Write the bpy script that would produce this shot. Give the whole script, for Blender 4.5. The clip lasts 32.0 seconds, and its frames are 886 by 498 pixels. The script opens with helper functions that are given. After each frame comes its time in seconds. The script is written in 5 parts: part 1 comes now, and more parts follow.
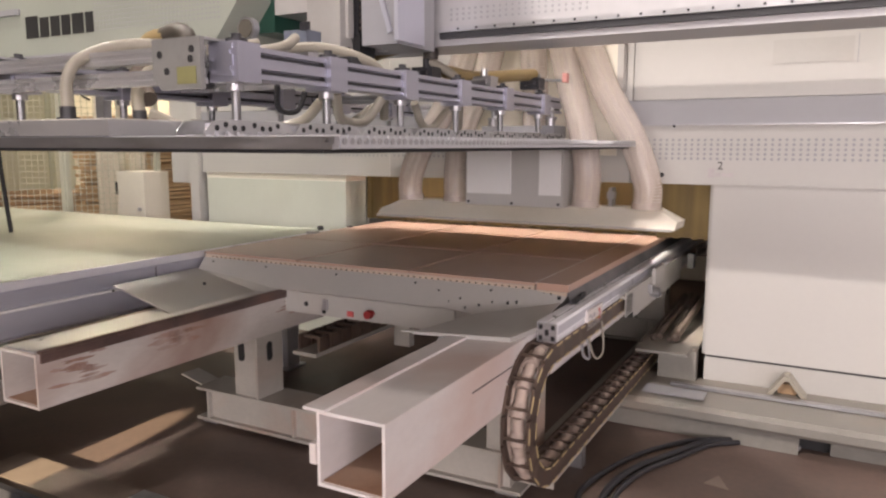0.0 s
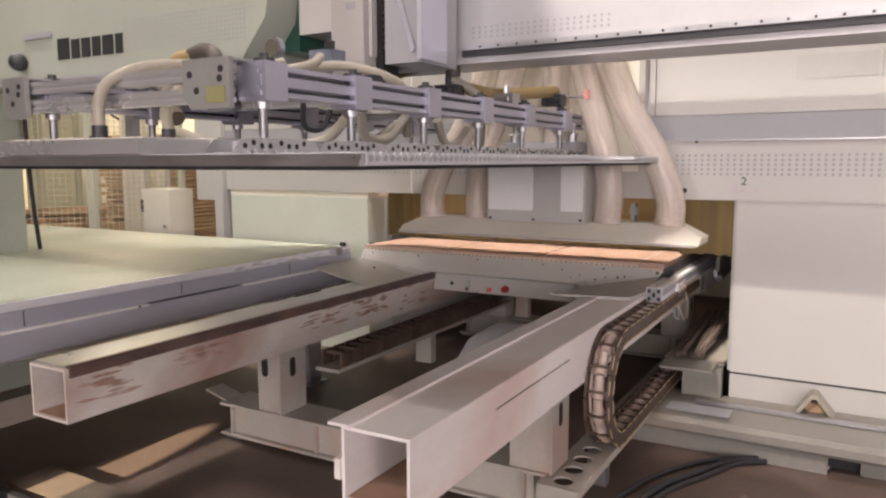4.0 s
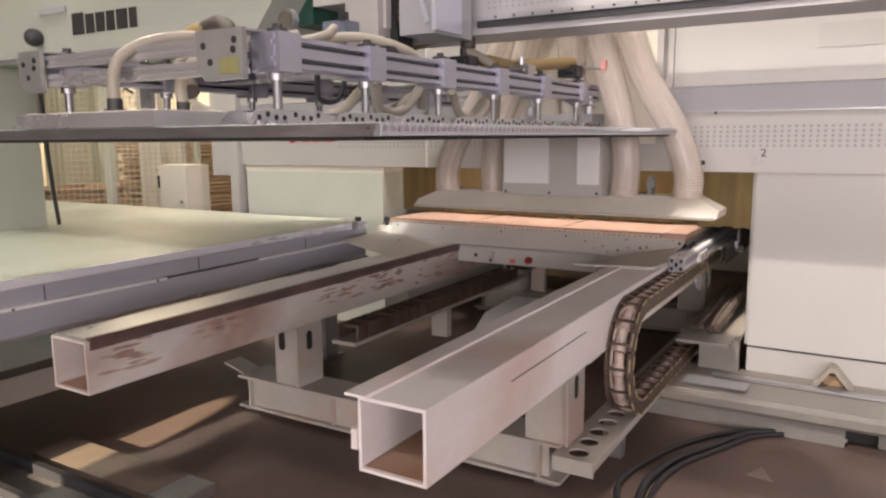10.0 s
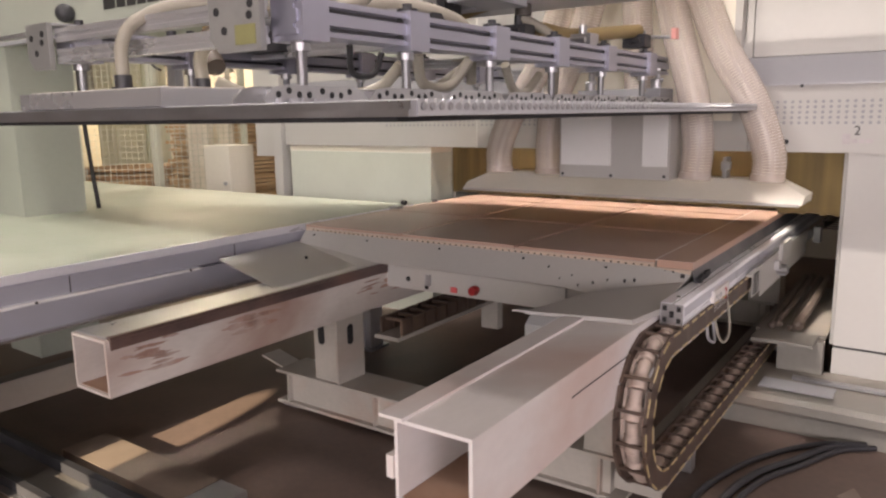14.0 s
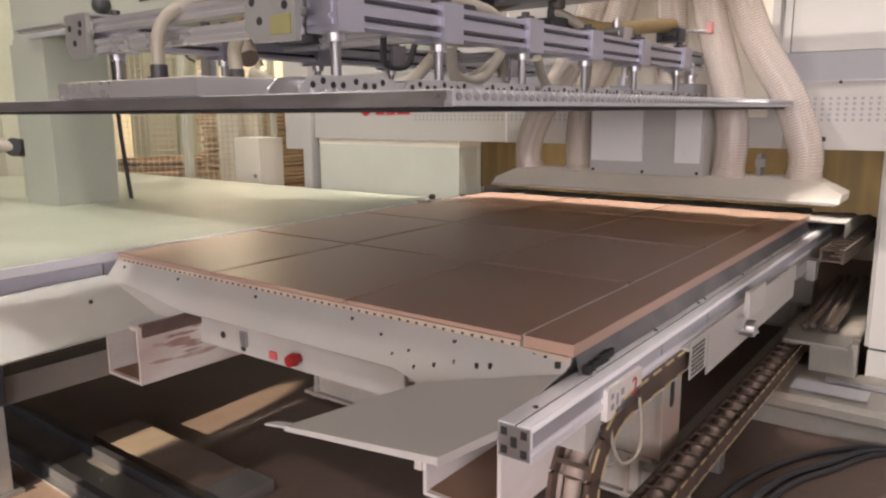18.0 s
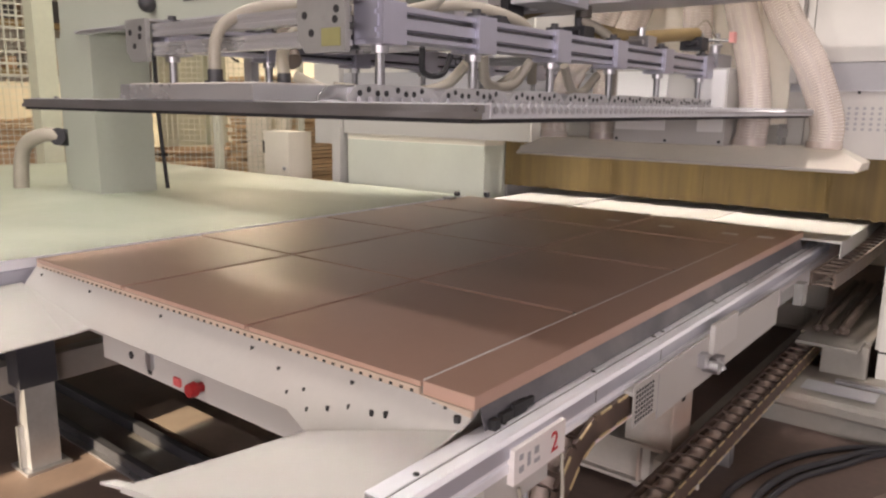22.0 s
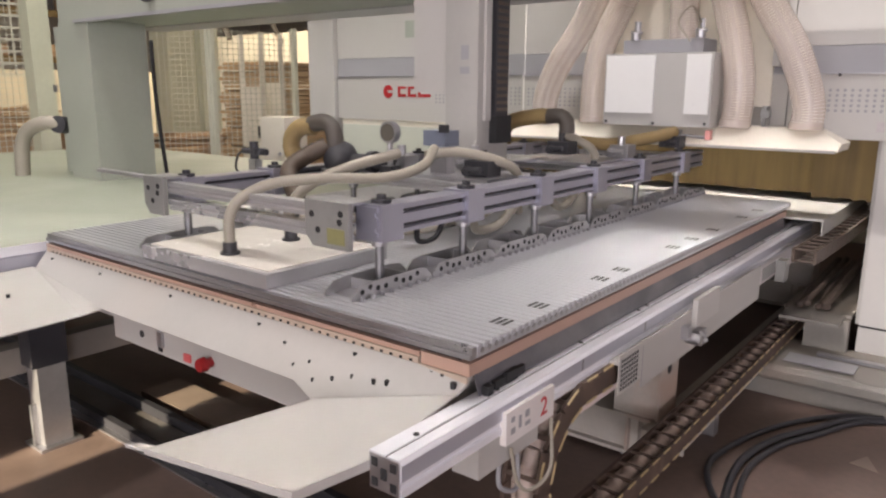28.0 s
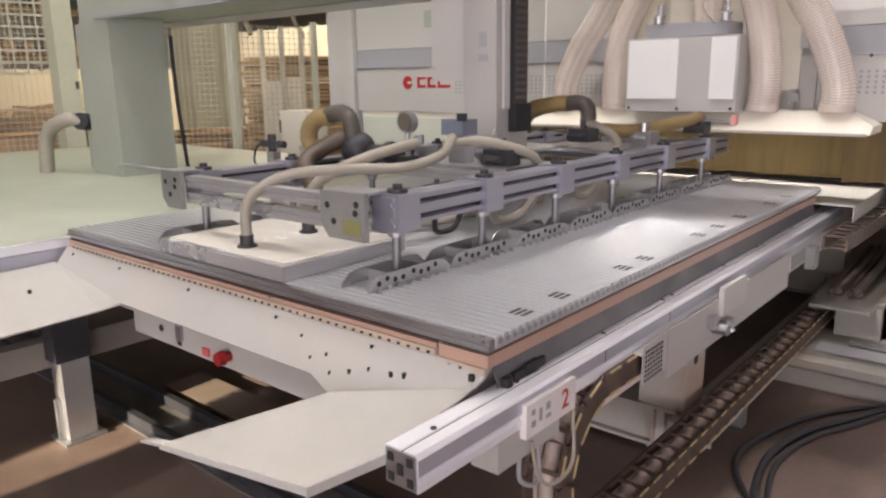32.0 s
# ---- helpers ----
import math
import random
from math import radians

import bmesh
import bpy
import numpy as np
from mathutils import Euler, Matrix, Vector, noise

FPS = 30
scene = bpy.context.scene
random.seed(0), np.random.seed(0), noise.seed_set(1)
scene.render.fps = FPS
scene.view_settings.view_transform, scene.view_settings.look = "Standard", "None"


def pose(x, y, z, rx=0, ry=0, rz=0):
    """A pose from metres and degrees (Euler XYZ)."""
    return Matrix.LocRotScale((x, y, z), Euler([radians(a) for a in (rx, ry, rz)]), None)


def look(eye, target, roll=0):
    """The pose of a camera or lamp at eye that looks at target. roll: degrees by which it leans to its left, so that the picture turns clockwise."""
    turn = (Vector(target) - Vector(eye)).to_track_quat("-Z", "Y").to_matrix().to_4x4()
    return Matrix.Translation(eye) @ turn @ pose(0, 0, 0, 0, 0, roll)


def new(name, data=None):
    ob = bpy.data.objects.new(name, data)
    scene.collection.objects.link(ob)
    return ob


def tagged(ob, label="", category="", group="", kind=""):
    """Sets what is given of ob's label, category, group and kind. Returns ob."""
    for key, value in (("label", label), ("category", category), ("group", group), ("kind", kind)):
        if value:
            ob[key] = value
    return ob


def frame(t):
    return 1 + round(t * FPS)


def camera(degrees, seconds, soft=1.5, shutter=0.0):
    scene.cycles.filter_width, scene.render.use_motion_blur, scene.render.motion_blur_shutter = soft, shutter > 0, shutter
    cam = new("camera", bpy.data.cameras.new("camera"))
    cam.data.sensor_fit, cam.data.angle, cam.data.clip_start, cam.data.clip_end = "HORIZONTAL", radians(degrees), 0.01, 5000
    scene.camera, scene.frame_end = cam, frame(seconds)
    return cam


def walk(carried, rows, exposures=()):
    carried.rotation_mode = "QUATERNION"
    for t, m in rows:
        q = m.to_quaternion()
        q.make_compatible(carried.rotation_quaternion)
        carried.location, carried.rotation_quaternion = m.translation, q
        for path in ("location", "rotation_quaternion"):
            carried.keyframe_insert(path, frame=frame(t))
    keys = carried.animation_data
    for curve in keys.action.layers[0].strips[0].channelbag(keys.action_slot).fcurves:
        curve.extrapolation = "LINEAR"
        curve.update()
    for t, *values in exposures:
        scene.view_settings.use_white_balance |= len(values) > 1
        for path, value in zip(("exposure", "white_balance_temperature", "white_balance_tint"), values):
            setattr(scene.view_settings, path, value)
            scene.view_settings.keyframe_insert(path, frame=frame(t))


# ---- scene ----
cam = camera(62.6, 32.0, soft=2.3)
PATH = [
    (0, (0.431, 0.127, 1.51), (-0.505, 1.871, 1.227), 0.1),
    (0.5, (0.43, 0.127, 1.506), (-0.493, 1.878, 1.219), 0.1),
    (1, (0.427, 0.121, 1.505), (-0.491, 1.874, 1.214), 0.2),
    (1.5, (0.425, 0.12, 1.506), (-0.495, 1.872, 1.214), 0.2),
    (2, (0.425, 0.125, 1.506), (-0.501, 1.874, 1.22), 0.1),
    (2.5, (0.426, 0.128, 1.506), (-0.513, 1.872, 1.234), -0.0),
    (3, (0.431, 0.122, 1.509), (-0.53, 1.858, 1.256), -0.1),
    (3.5, (0.427, 0.115, 1.51), (-0.553, 1.842, 1.274), -0.2),
    (5.5, (0.424, 0.109, 1.502), (-0.57, 1.825, 1.241), -0.2),
    (6, (0.426, 0.115, 1.5), (-0.566, 1.83, 1.227), -0.2),
    (6.5, (0.427, 0.115, 1.499), (-0.565, 1.829, 1.219), -0.2),
    (7, (0.427, 0.111, 1.5), (-0.565, 1.824, 1.212), -0.2),
    (7.5, (0.423, 0.11, 1.501), (-0.57, 1.821, 1.207), -0.2),
    (8, (0.419, 0.113, 1.499), (-0.571, 1.824, 1.2), -0.2),
    (8.5, (0.421, 0.12, 1.494), (-0.569, 1.831, 1.194), -0.2),
    (9, (0.423, 0.119, 1.496), (-0.568, 1.83, 1.191), -0.3),
    (9.5, (0.424, 0.118, 1.495), (-0.576, 1.824, 1.19), -0.4),
    (10, (0.423, 0.116, 1.496), (-0.596, 1.81, 1.193), -0.5),
    (10.5, (0.423, 0.11, 1.499), (-0.627, 1.786, 1.199), -0.7),
    (11, (0.425, 0.107, 1.501), (-0.663, 1.758, 1.203), -0.9),
    (11.5, (0.424, 0.112, 1.497), (-0.698, 1.74, 1.199), -1.0),
    (12, (0.432, 0.117, 1.498), (-0.711, 1.729, 1.19), -1.0),
    (12.5, (0.431, 0.132, 1.501), (-0.72, 1.734, 1.176), -1.0),
    (13, (0.341, 0.192, 1.506), (-0.808, 1.793, 1.162), -1.1),
    (13.5, (0.275, 0.281, 1.509), (-0.865, 1.885, 1.153), -1.1),
    (14, (0.265, 0.38, 1.501), (-0.866, 1.989, 1.14), -0.9),
    (14.5, (0.266, 0.398, 1.496), (-0.859, 2.011, 1.134), -0.8),
    (16.5, (0.258, 0.381, 1.494), (-0.882, 1.984, 1.134), -0.4),
    (17, (0.254, 0.377, 1.495), (-0.899, 1.971, 1.131), -0.3),
    (17.5, (0.247, 0.378, 1.496), (-0.921, 1.959, 1.128), -0.4),
    (18, (0.249, 0.377, 1.492), (-0.937, 1.944, 1.12), -0.4),
    (18.5, (0.244, 0.375, 1.489), (-0.955, 1.93, 1.111), -0.3),
    (19, (0.238, 0.376, 1.485), (-0.974, 1.92, 1.1), -0.3),
    (19.5, (0.237, 0.372, 1.484), (-0.984, 1.906, 1.088), -0.2),
    (20, (0.239, 0.372, 1.481), (-0.989, 1.897, 1.075), -0.0),
    (20.5, (0.238, 0.366, 1.483), (-0.993, 1.887, 1.071), 0.0),
    (21, (0.245, 0.35, 1.502), (-0.988, 1.871, 1.096), 0.3),
    (21.5, (0.283, 0.29, 1.522), (-0.949, 1.815, 1.126), 0.5),
    (22, (0.314, 0.238, 1.526), (-0.91, 1.771, 1.139), 0.8),
    (22.5, (0.341, 0.189, 1.535), (-0.867, 1.736, 1.151), 1.0),
    (23, (0.355, 0.154, 1.542), (-0.827, 1.72, 1.155), 1.2),
    (23.5, (0.367, 0.123, 1.552), (-0.788, 1.711, 1.168), 1.4),
    (24, (0.361, 0.113, 1.55), (-0.77, 1.718, 1.169), 1.5),
    (24.5, (0.356, 0.108, 1.549), (-0.759, 1.723, 1.167), 1.7),
    (25, (0.359, 0.108, 1.55), (-0.759, 1.721, 1.16), 1.7),
    (25.5, (0.36, 0.109, 1.543), (-0.772, 1.71, 1.147), 1.5),
    (27.5, (0.378, 0.134, 1.537), (-0.82, 1.678, 1.113), 0.5),
    (28, (0.386, 0.145, 1.537), (-0.821, 1.68, 1.107), 0.3),
    (28.5, (0.386, 0.155, 1.536), (-0.828, 1.683, 1.097), 0.1),
    (29, (0.384, 0.163, 1.531), (-0.837, 1.683, 1.084), -0.1),
    (29.5, (0.381, 0.17, 1.526), (-0.848, 1.681, 1.072), -0.3),
    (30, (0.384, 0.173, 1.527), (-0.852, 1.676, 1.063), -0.4),
    (30.5, (0.381, 0.18, 1.525), (-0.862, 1.676, 1.056), -0.6),
    (31, (0.379, 0.183, 1.525), (-0.869, 1.672, 1.051), -0.7),
    (31.5, (0.379, 0.183, 1.52), (-0.874, 1.672, 1.058), -0.7),
    (32, (0.376, 0.185, 1.522), (-0.879, 1.675, 1.072), -0.8),
]
walk(cam, [(t, look(eye, target, roll)) for t, eye, target, roll in PATH], [(0, -0.08, 6500, 16), (24.5, -0.08, 6500, 16), (27, -0.25, 6200, 15), (32, -0.25, 6200, 15)])

# ---- light: unseen lamps, spots and area lights added around the hall ----
world = bpy.data.worlds.new("hall_light")
world.use_nodes = True
world.node_tree.nodes["Background"].inputs[0].default_value = (1.0, 0.95, 0.9, 1)
world.node_tree.nodes["Background"].inputs[1].default_value = 0.03
scene.world = world


def lamp(at, target, size, watts, colour, label="unseen round lamp below the hall ceiling"):
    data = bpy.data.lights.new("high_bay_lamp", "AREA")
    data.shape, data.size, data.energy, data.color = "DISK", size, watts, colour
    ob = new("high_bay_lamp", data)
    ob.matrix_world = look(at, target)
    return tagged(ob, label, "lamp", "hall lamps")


def fill_light(name, at, target, wide, high, watts, colour):
    data = bpy.data.lights.new(name, "AREA")
    data.shape, data.size, data.size_y, data.energy, data.color = "RECTANGLE", wide, high, watts, colour
    ob = new(name, data)
    ob.matrix_world = look(at, target)
    return tagged(ob, "added area light out of view, for soft fill", "daylight")


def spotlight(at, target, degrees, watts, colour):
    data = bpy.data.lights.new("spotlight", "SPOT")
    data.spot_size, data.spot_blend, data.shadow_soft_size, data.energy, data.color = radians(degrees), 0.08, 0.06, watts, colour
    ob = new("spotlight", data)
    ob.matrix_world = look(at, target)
    return tagged(ob, "added unseen spotlight high behind the viewpoint", "lamp", "hall spotlights")


# unseen spot added to light the gantry's right side but not the table
spotlight((-1.43, -2.15, 6.88), (1.35, 4.37, 1.9), 29, 1900, (1.0, 0.92, 0.82))
# added narrow spot, stretched so its cone gives the light strip on the floor
floor_spot = spotlight((-2.25, -8.0, 3.0), (-2.692, 1.6, 0.0), 2.0, 26000, (1.0, 0.84, 0.58))
floor_spot.data.shadow_soft_size = 0.02
floor_spot.scale = (0.9, 2.1, 1.0)
tagged(floor_spot, "added narrow spot lamp that lays a warm light strip on the floor", "lamp", "hall spotlights")
# lamps out of view, placed and dimmed to match shadows and brightness
lamp((-1.2, -2.4, 6.8), (-1.0, 3.2, 0.8), 0.5, 120, (1.0, 0.93, 0.85))
lamp((-3.6, 1.6, 6.8), (-3.6, 1.61, 0.5), 0.25, 250, (1.0, 0.95, 0.84))
lamp((-6.9, 2.6, 6.8), (-4.5, 2.61, 0.9), 0.35, 75, (1.0, 0.95, 0.84))
lamp((-0.6, 2.9, 6.5), (-0.6, 2.91, 0.9), 0.35, 160, (1.0, 0.93, 0.86))
# fill lamp added to lift the fronts that face the viewpoint
lamp((-4.2, -7.0, 6.2), (-3.0, 4.0, 0.9), 0.4, 95, (1.0, 0.94, 0.86))
lamp((-8.5, 5.5, 6.5), (-8.5, 6.5, 0), 1.0, 130, (1.0, 0.8, 0.52))
lamp((-14.5, 10.5, 6.5), (-14.5, 10.5, 0), 1.5, 1150, (1.0, 0.84, 0.58))
# unseen lamp added behind the portal, low so that it brightens only the rear
lamp((-1.3, 5.2, 4.0), (-1.3, 5.19, 0.9), 0.3, 240, (1.0, 0.92, 0.78), "added unseen lamp that brightens the table's rear strip")
# soft fill from two added area lights, low enough to reach under the gripper
fill_light("window_daylight", (0.5, -11.9, 2.1), (-1.0, 3.0, 1.2), 15, 3.4, 1650, (1.0, 0.92, 0.87))
fill_light("east_window_daylight", (13.9, -6.0, 2.6), (-1.0, 3.0, 1.1), 11, 3.2, 1450, (1.0, 0.91, 0.95))

# ---- helpers of this scene ----
def box(bm, x0, x1, y0, y1, z0, z1):
    v = [bm.verts.new((x, y, z)) for x in (x0, x1) for y in (y0, y1) for z in (z0, z1)]
    for a, b, c, d in ((0, 1, 3, 2), (4, 6, 7, 5), (0, 4, 5, 1), (2, 3, 7, 6), (0, 2, 6, 4), (1, 5, 7, 3)):
        bm.faces.new((v[a], v[b], v[c], v[d]))
    return v


def slab(bm, quad, thick):
    """A plate with the corners quad (top side, counter-clockwise from above) and a thickness downwards along its normal."""
    q = [Vector(p) for p in quad]
    n = sum((q[i].cross(q[(i + 1) % len(q)]) for i in range(len(q))), Vector()).normalized()
    top = [bm.verts.new(p) for p in q]
    low = [bm.verts.new(p - n * thick) for p in q]
    bm.faces.new(top)
    bm.faces.new(low[::-1])
    for i in range(len(q)):
        j = (i + 1) % len(q)
        bm.faces.new((top[i], low[i], low[j], top[j]))


def prism(bm, outline, axis, a, b):
    """A straight bar with a cross-section outline (two coordinates, in the order of the remaining axes) from a to b along axis."""
    def at(p, s):
        c = list(p)
        c.insert("xyz".index(axis), s)
        return bm.verts.new(c)
    lo, hi = [at(p, a) for p in outline], [at(p, b) for p in outline]
    bm.faces.new(lo[::-1])
    bm.faces.new(hi)
    for i in range(len(outline)):
        j = (i + 1) % len(outline)
        bm.faces.new((lo[i], lo[j], hi[j], hi[i]))


def rod(bm, a, b, r, n=12, r2=None):
    a, b = Vector(a), Vector(b)
    m = Matrix.Translation((a + b) / 2) @ (b - a).to_track_quat("Z", "Y").to_matrix().to_4x4()
    bmesh.ops.create_cone(bm, cap_ends=True, segments=n, radius1=r, radius2=r if r2 is None else r2, depth=(b - a).length, matrix=m)


def spline(points, steps=8):
    """Points on a smooth curve through the given ones."""
    p = [Vector(q) for q in points]
    p = [2 * p[0] - p[1]] + p + [2 * p[-1] - p[-2]]
    out = []
    for i in range(1, len(p) - 2):
        for k in range(steps):
            t = k / steps
            out.append(0.5 * (2 * p[i] + (p[i + 1] - p[i - 1]) * t + (2 * p[i - 1] - 5 * p[i] + 4 * p[i + 1] - p[i + 2]) * t * t
                              + (3 * p[i] - p[i - 1] - 3 * p[i + 1] + p[i + 2]) * t ** 3))
    return out + [p[-2]]


def tube(bm, path, r, n=10, wave=0.0, every=2):
    """A round hose along a path; wave: the height of its rings."""
    path = [Vector(q) for q in path]
    side, rings = None, []
    for i, q in enumerate(path):
        way = (path[min(i + 1, len(path) - 1)] - path[max(i - 1, 0)]).normalized()
        if side is None:
            side = way.orthogonal().normalized()
        side = (side - way * side.dot(way)).normalized()
        up = way.cross(side)
        rr = r + (wave if i % every == 0 else 0.0)
        rings.append([bm.verts.new(q + rr * (math.cos(2 * math.pi * k / n) * side + math.sin(2 * math.pi * k / n) * up)) for k in range(n)])
    for a, b in zip(rings, rings[1:]):
        for k in range(n):
            bm.faces.new((a[k], a[(k + 1) % n], b[(k + 1) % n], b[k]))
    bm.faces.new(rings[0][::-1])
    bm.faces.new(rings[-1])


def even(path, step):
    """The same path with points at even distances."""
    path = [Vector(q) for q in path]
    out, left = [path[0]], step
    for a, b in zip(path, path[1:]):
        length = (b - a).length
        while length >= left and length > 1e-9:
            a = a + (b - a) * (left / length)
            length -= left
            left = step
            out.append(a)
        left -= length
    return out


def origin_of(ob):
    p = Vector()
    while ob:
        p += ob.location
        ob = ob.parent
    return p


def thing(name, at, label, category, group="", kind=""):
    ob = new(name)
    ob.empty_display_size = 0.1
    ob.location = at
    return tagged(ob, label, category, group, kind)


def mesh_of(name, bm, material, base=Vector(), bevel=0.0, smooth=True):
    if bevel:
        edges = [e for e in bm.edges if len(e.link_faces) == 2 and e.calc_face_angle(0) > 0.6]
        bmesh.ops.bevel(bm, geom=edges, offset=bevel, segments=2, affect="EDGES", clamp_overlap=True)
    bmesh.ops.recalc_face_normals(bm, faces=bm.faces)
    bmesh.ops.translate(bm, verts=bm.verts, vec=-base)
    me = bpy.data.meshes.new(name)
    bm.to_mesh(me)
    bm.free()
    me.materials.append(material)
    if smooth:
        me.shade_smooth()
        me.set_sharp_from_angle(angle=radians(32))
    return me


def part(name, bm, material, parent, label="", bevel=0.0):
    """One mesh, built in the place's own coordinates, as a part of a thing."""
    ob = new(name, mesh_of(name, bm, material, origin_of(parent), bevel))
    ob.parent = parent
    return tagged(ob, label)


def solid(name, bm, material, label, category, kind="", bevel=0.0, group=""):
    """One mesh that is a thing or a piece of the setting by itself; its origin is at its foot."""
    c = [v.co for v in bm.verts]
    base = Vector(((min(p.x for p in c) + max(p.x for p in c)) / 2, (min(p.y for p in c) + max(p.y for p in c)) / 2, min(p.z for p in c)))
    ob = new(name, mesh_of(name, bm, material, base, bevel))
    ob.location = base
    return tagged(ob, label, category, group, kind)


def B(*boxes):
    bm = bmesh.new()
    for b in boxes:
        box(bm, *b)
    return bm


# ---- materials ----
def surface(name, colour, rough=0.5, metal=0.0, vary=0.12, scale=6.0, fine=60.0, bump=0.05, stain=None, amount=0.35, stretch=(1, 1, 1), cover=0.5):
    """A painted, metal or wooden surface: its colour with large and fine variation, stains and slight relief."""
    m = bpy.data.materials.new(name)
    m.use_nodes = True
    n, l = m.node_tree.nodes, m.node_tree.links
    p = n["Principled BSDF"]
    co = n.new("ShaderNodeTexCoord")
    mp = n.new("ShaderNodeMapping")
    mp.inputs["Scale"].default_value = stretch
    l.new(co.outputs["Object"], mp.inputs["Vector"])
    info = n.new("ShaderNodeObjectInfo")
    add = n.new("ShaderNodeVectorMath")
    add.operation = "ADD"
    l.new(mp.outputs[0], add.inputs[0])
    l.new(info.outputs["Random"], add.inputs[1])
    big, small = n.new("ShaderNodeTexNoise"), n.new("ShaderNodeTexNoise")
    big.inputs["Scale"].default_value, big.inputs["Detail"].default_value = scale, 5
    small.inputs["Scale"].default_value, small.inputs["Detail"].default_value = fine, 3
    for t in (big, small):
        l.new(add.outputs[0], t.inputs["Vector"])
    both = n.new("ShaderNodeMath")
    both.operation = "MULTIPLY_ADD"
    both.inputs[1].default_value = 0.35
    l.new(small.outputs[0], both.inputs[0])
    l.new(big.outputs[0], both.inputs[2])
    ramp = n.new("ShaderNodeMapRange")
    ramp.inputs["From Min"].default_value, ramp.inputs["From Max"].default_value = 0.45, 0.9
    ramp.inputs["To Min"].default_value, ramp.inputs["To Max"].default_value = 1 - vary, 1 + vary
    l.new(both.outputs[0], ramp.inputs["Value"])
    mul = n.new("ShaderNodeVectorMath")
    mul.operation = "SCALE"
    mul.inputs[0].default_value = colour
    l.new(ramp.outputs[0], mul.inputs["Scale"])
    out = mul.outputs[0]
    if stain:
        spot = n.new("ShaderNodeTexNoise")
        spot.inputs["Scale"].default_value, spot.inputs["Detail"].default_value, spot.inputs["Distortion"].default_value = scale * 0.45, 7, 0.6
        l.new(add.outputs[0], spot.inputs["Vector"])
        mask = n.new("ShaderNodeMapRange")
        mask.inputs["From Min"].default_value, mask.inputs["From Max"].default_value = cover, cover + 0.18
        mask.inputs["To Max"].default_value = amount
        l.new(spot.outputs[0], mask.inputs["Value"])
        mix = n.new("ShaderNodeMix")
        mix.data_type = "RGBA"
        l.new(mask.outputs[0], mix.inputs[0])
        l.new(out, mix.inputs[6])
        mix.inputs[7].default_value = (*stain, 1)
        out = mix.outputs[2]
    l.new(out, p.inputs["Base Color"])
    rr = n.new("ShaderNodeMapRange")
    rr.inputs["From Min"].default_value, rr.inputs["From Max"].default_value = 0.4, 0.95
    rr.inputs["To Min"].default_value, rr.inputs["To Max"].default_value = max(rough - 0.1, 0.05), min(rough + 0.12, 1)
    l.new(both.outputs[0], rr.inputs["Value"])
    l.new(rr.outputs[0], p.inputs["Roughness"])
    p.inputs["Metallic"].default_value = metal
    if bump:
        bp = n.new("ShaderNodeBump")
        bp.inputs["Strength"].default_value, bp.inputs["Distance"].default_value = bump, 0.01
        l.new(both.outputs[0], bp.inputs["Height"])
        l.new(bp.outputs[0], p.inputs["Normal"])
    return m


WHITE = surface("white_paint", (0.45, 0.44, 0.42), 0.42, 0, 0.05, 3, 50, 0.02, (0.45, 0.38, 0.33), 0.22)
WHITE_CLEAN = surface("white_panel_paint", (0.5, 0.49, 0.47), 0.4, 0, 0.03, 1.2, 30, 0.01, (0.6, 0.56, 0.5), 0.15)
STEEL_WHITE = surface("worn_white_beam_paint", (0.43, 0.405, 0.365), 0.5, 0, 0.12, 3, 40, 0.05, (0.45, 0.28, 0.2), 0.7, (1, 0.4, 1), 0.53)
CREAM = surface("cream_paint", (0.8, 0.76, 0.66), 0.45, 0, 0.05, 2, 40, 0.02, (0.5, 0.42, 0.3), 0.25)
GREY_STRIP = surface("grey_stripe_paint", (0.33, 0.33, 0.35), 0.45, 0, 0.04, 2, 40, 0.01)
GREY_GREEN = surface("grey_green_paint", (0.36, 0.385, 0.33), 0.5, 0, 0.06, 2, 30, 0.02, (0.3, 0.3, 0.25), 0.3)
DARK_GREEN = surface("dark_green_paint", (0.02, 0.07, 0.05), 0.4, 0, 0.1, 3, 30, 0.02)
ALU = surface("aluminium", (0.64, 0.64, 0.67), 0.2, 0.95, 0.06, 4, 90, 0.02, (0.48, 0.48, 0.53), 0.3, (1, 0.15, 1))
ALU_MATT = surface("matt_aluminium", (0.84, 0.85, 0.9), 0.33, 0.3, 0.06, 4, 90, 0.02, (0.5, 0.5, 0.53), 0.3, (1, 0.15, 1))
BAR = surface("brushed_suction_bar", (0.6, 0.61, 0.64), 0.33, 0.6, 0.02, 0.5, 5, 0.0)
PALE_GREEN = surface("pale_green_cabinet_paint", (0.6, 0.63, 0.55), 0.42, 0, 0.04, 2, 30, 0.01, (0.5, 0.5, 0.42), 0.2)
ALU_DULL = surface("dull_aluminium", (0.5, 0.5, 0.51), 0.3, 0.6, 0.04, 2, 20, 0.0)
COVER_WHITE = surface("bright_white_cover", (0.84, 0.84, 0.83), 0.35, 0, 0.02, 2, 30, 0.01)
COLUMN_SHADE = surface("column_shade_grey", (0.42, 0.41, 0.39), 0.45, 0, 0.05, 2, 40, 0.02)
PROFILE = surface("blue_grey_profile", (0.4, 0.4, 0.47), 0.34, 0.7, 0.05, 3, 30, 0.0)
ROD = surface("dark_steel_rod", (0.26, 0.26, 0.27), 0.4, 0.8, 0.08, 8, 60, 0.02)
SHEET_GREY = surface("dull_grey_sheet", (0.11, 0.11, 0.125), 0.4, 0.3, 0.2, 5, 70, 0.03, (0.35, 0.33, 0.32), 0.4)
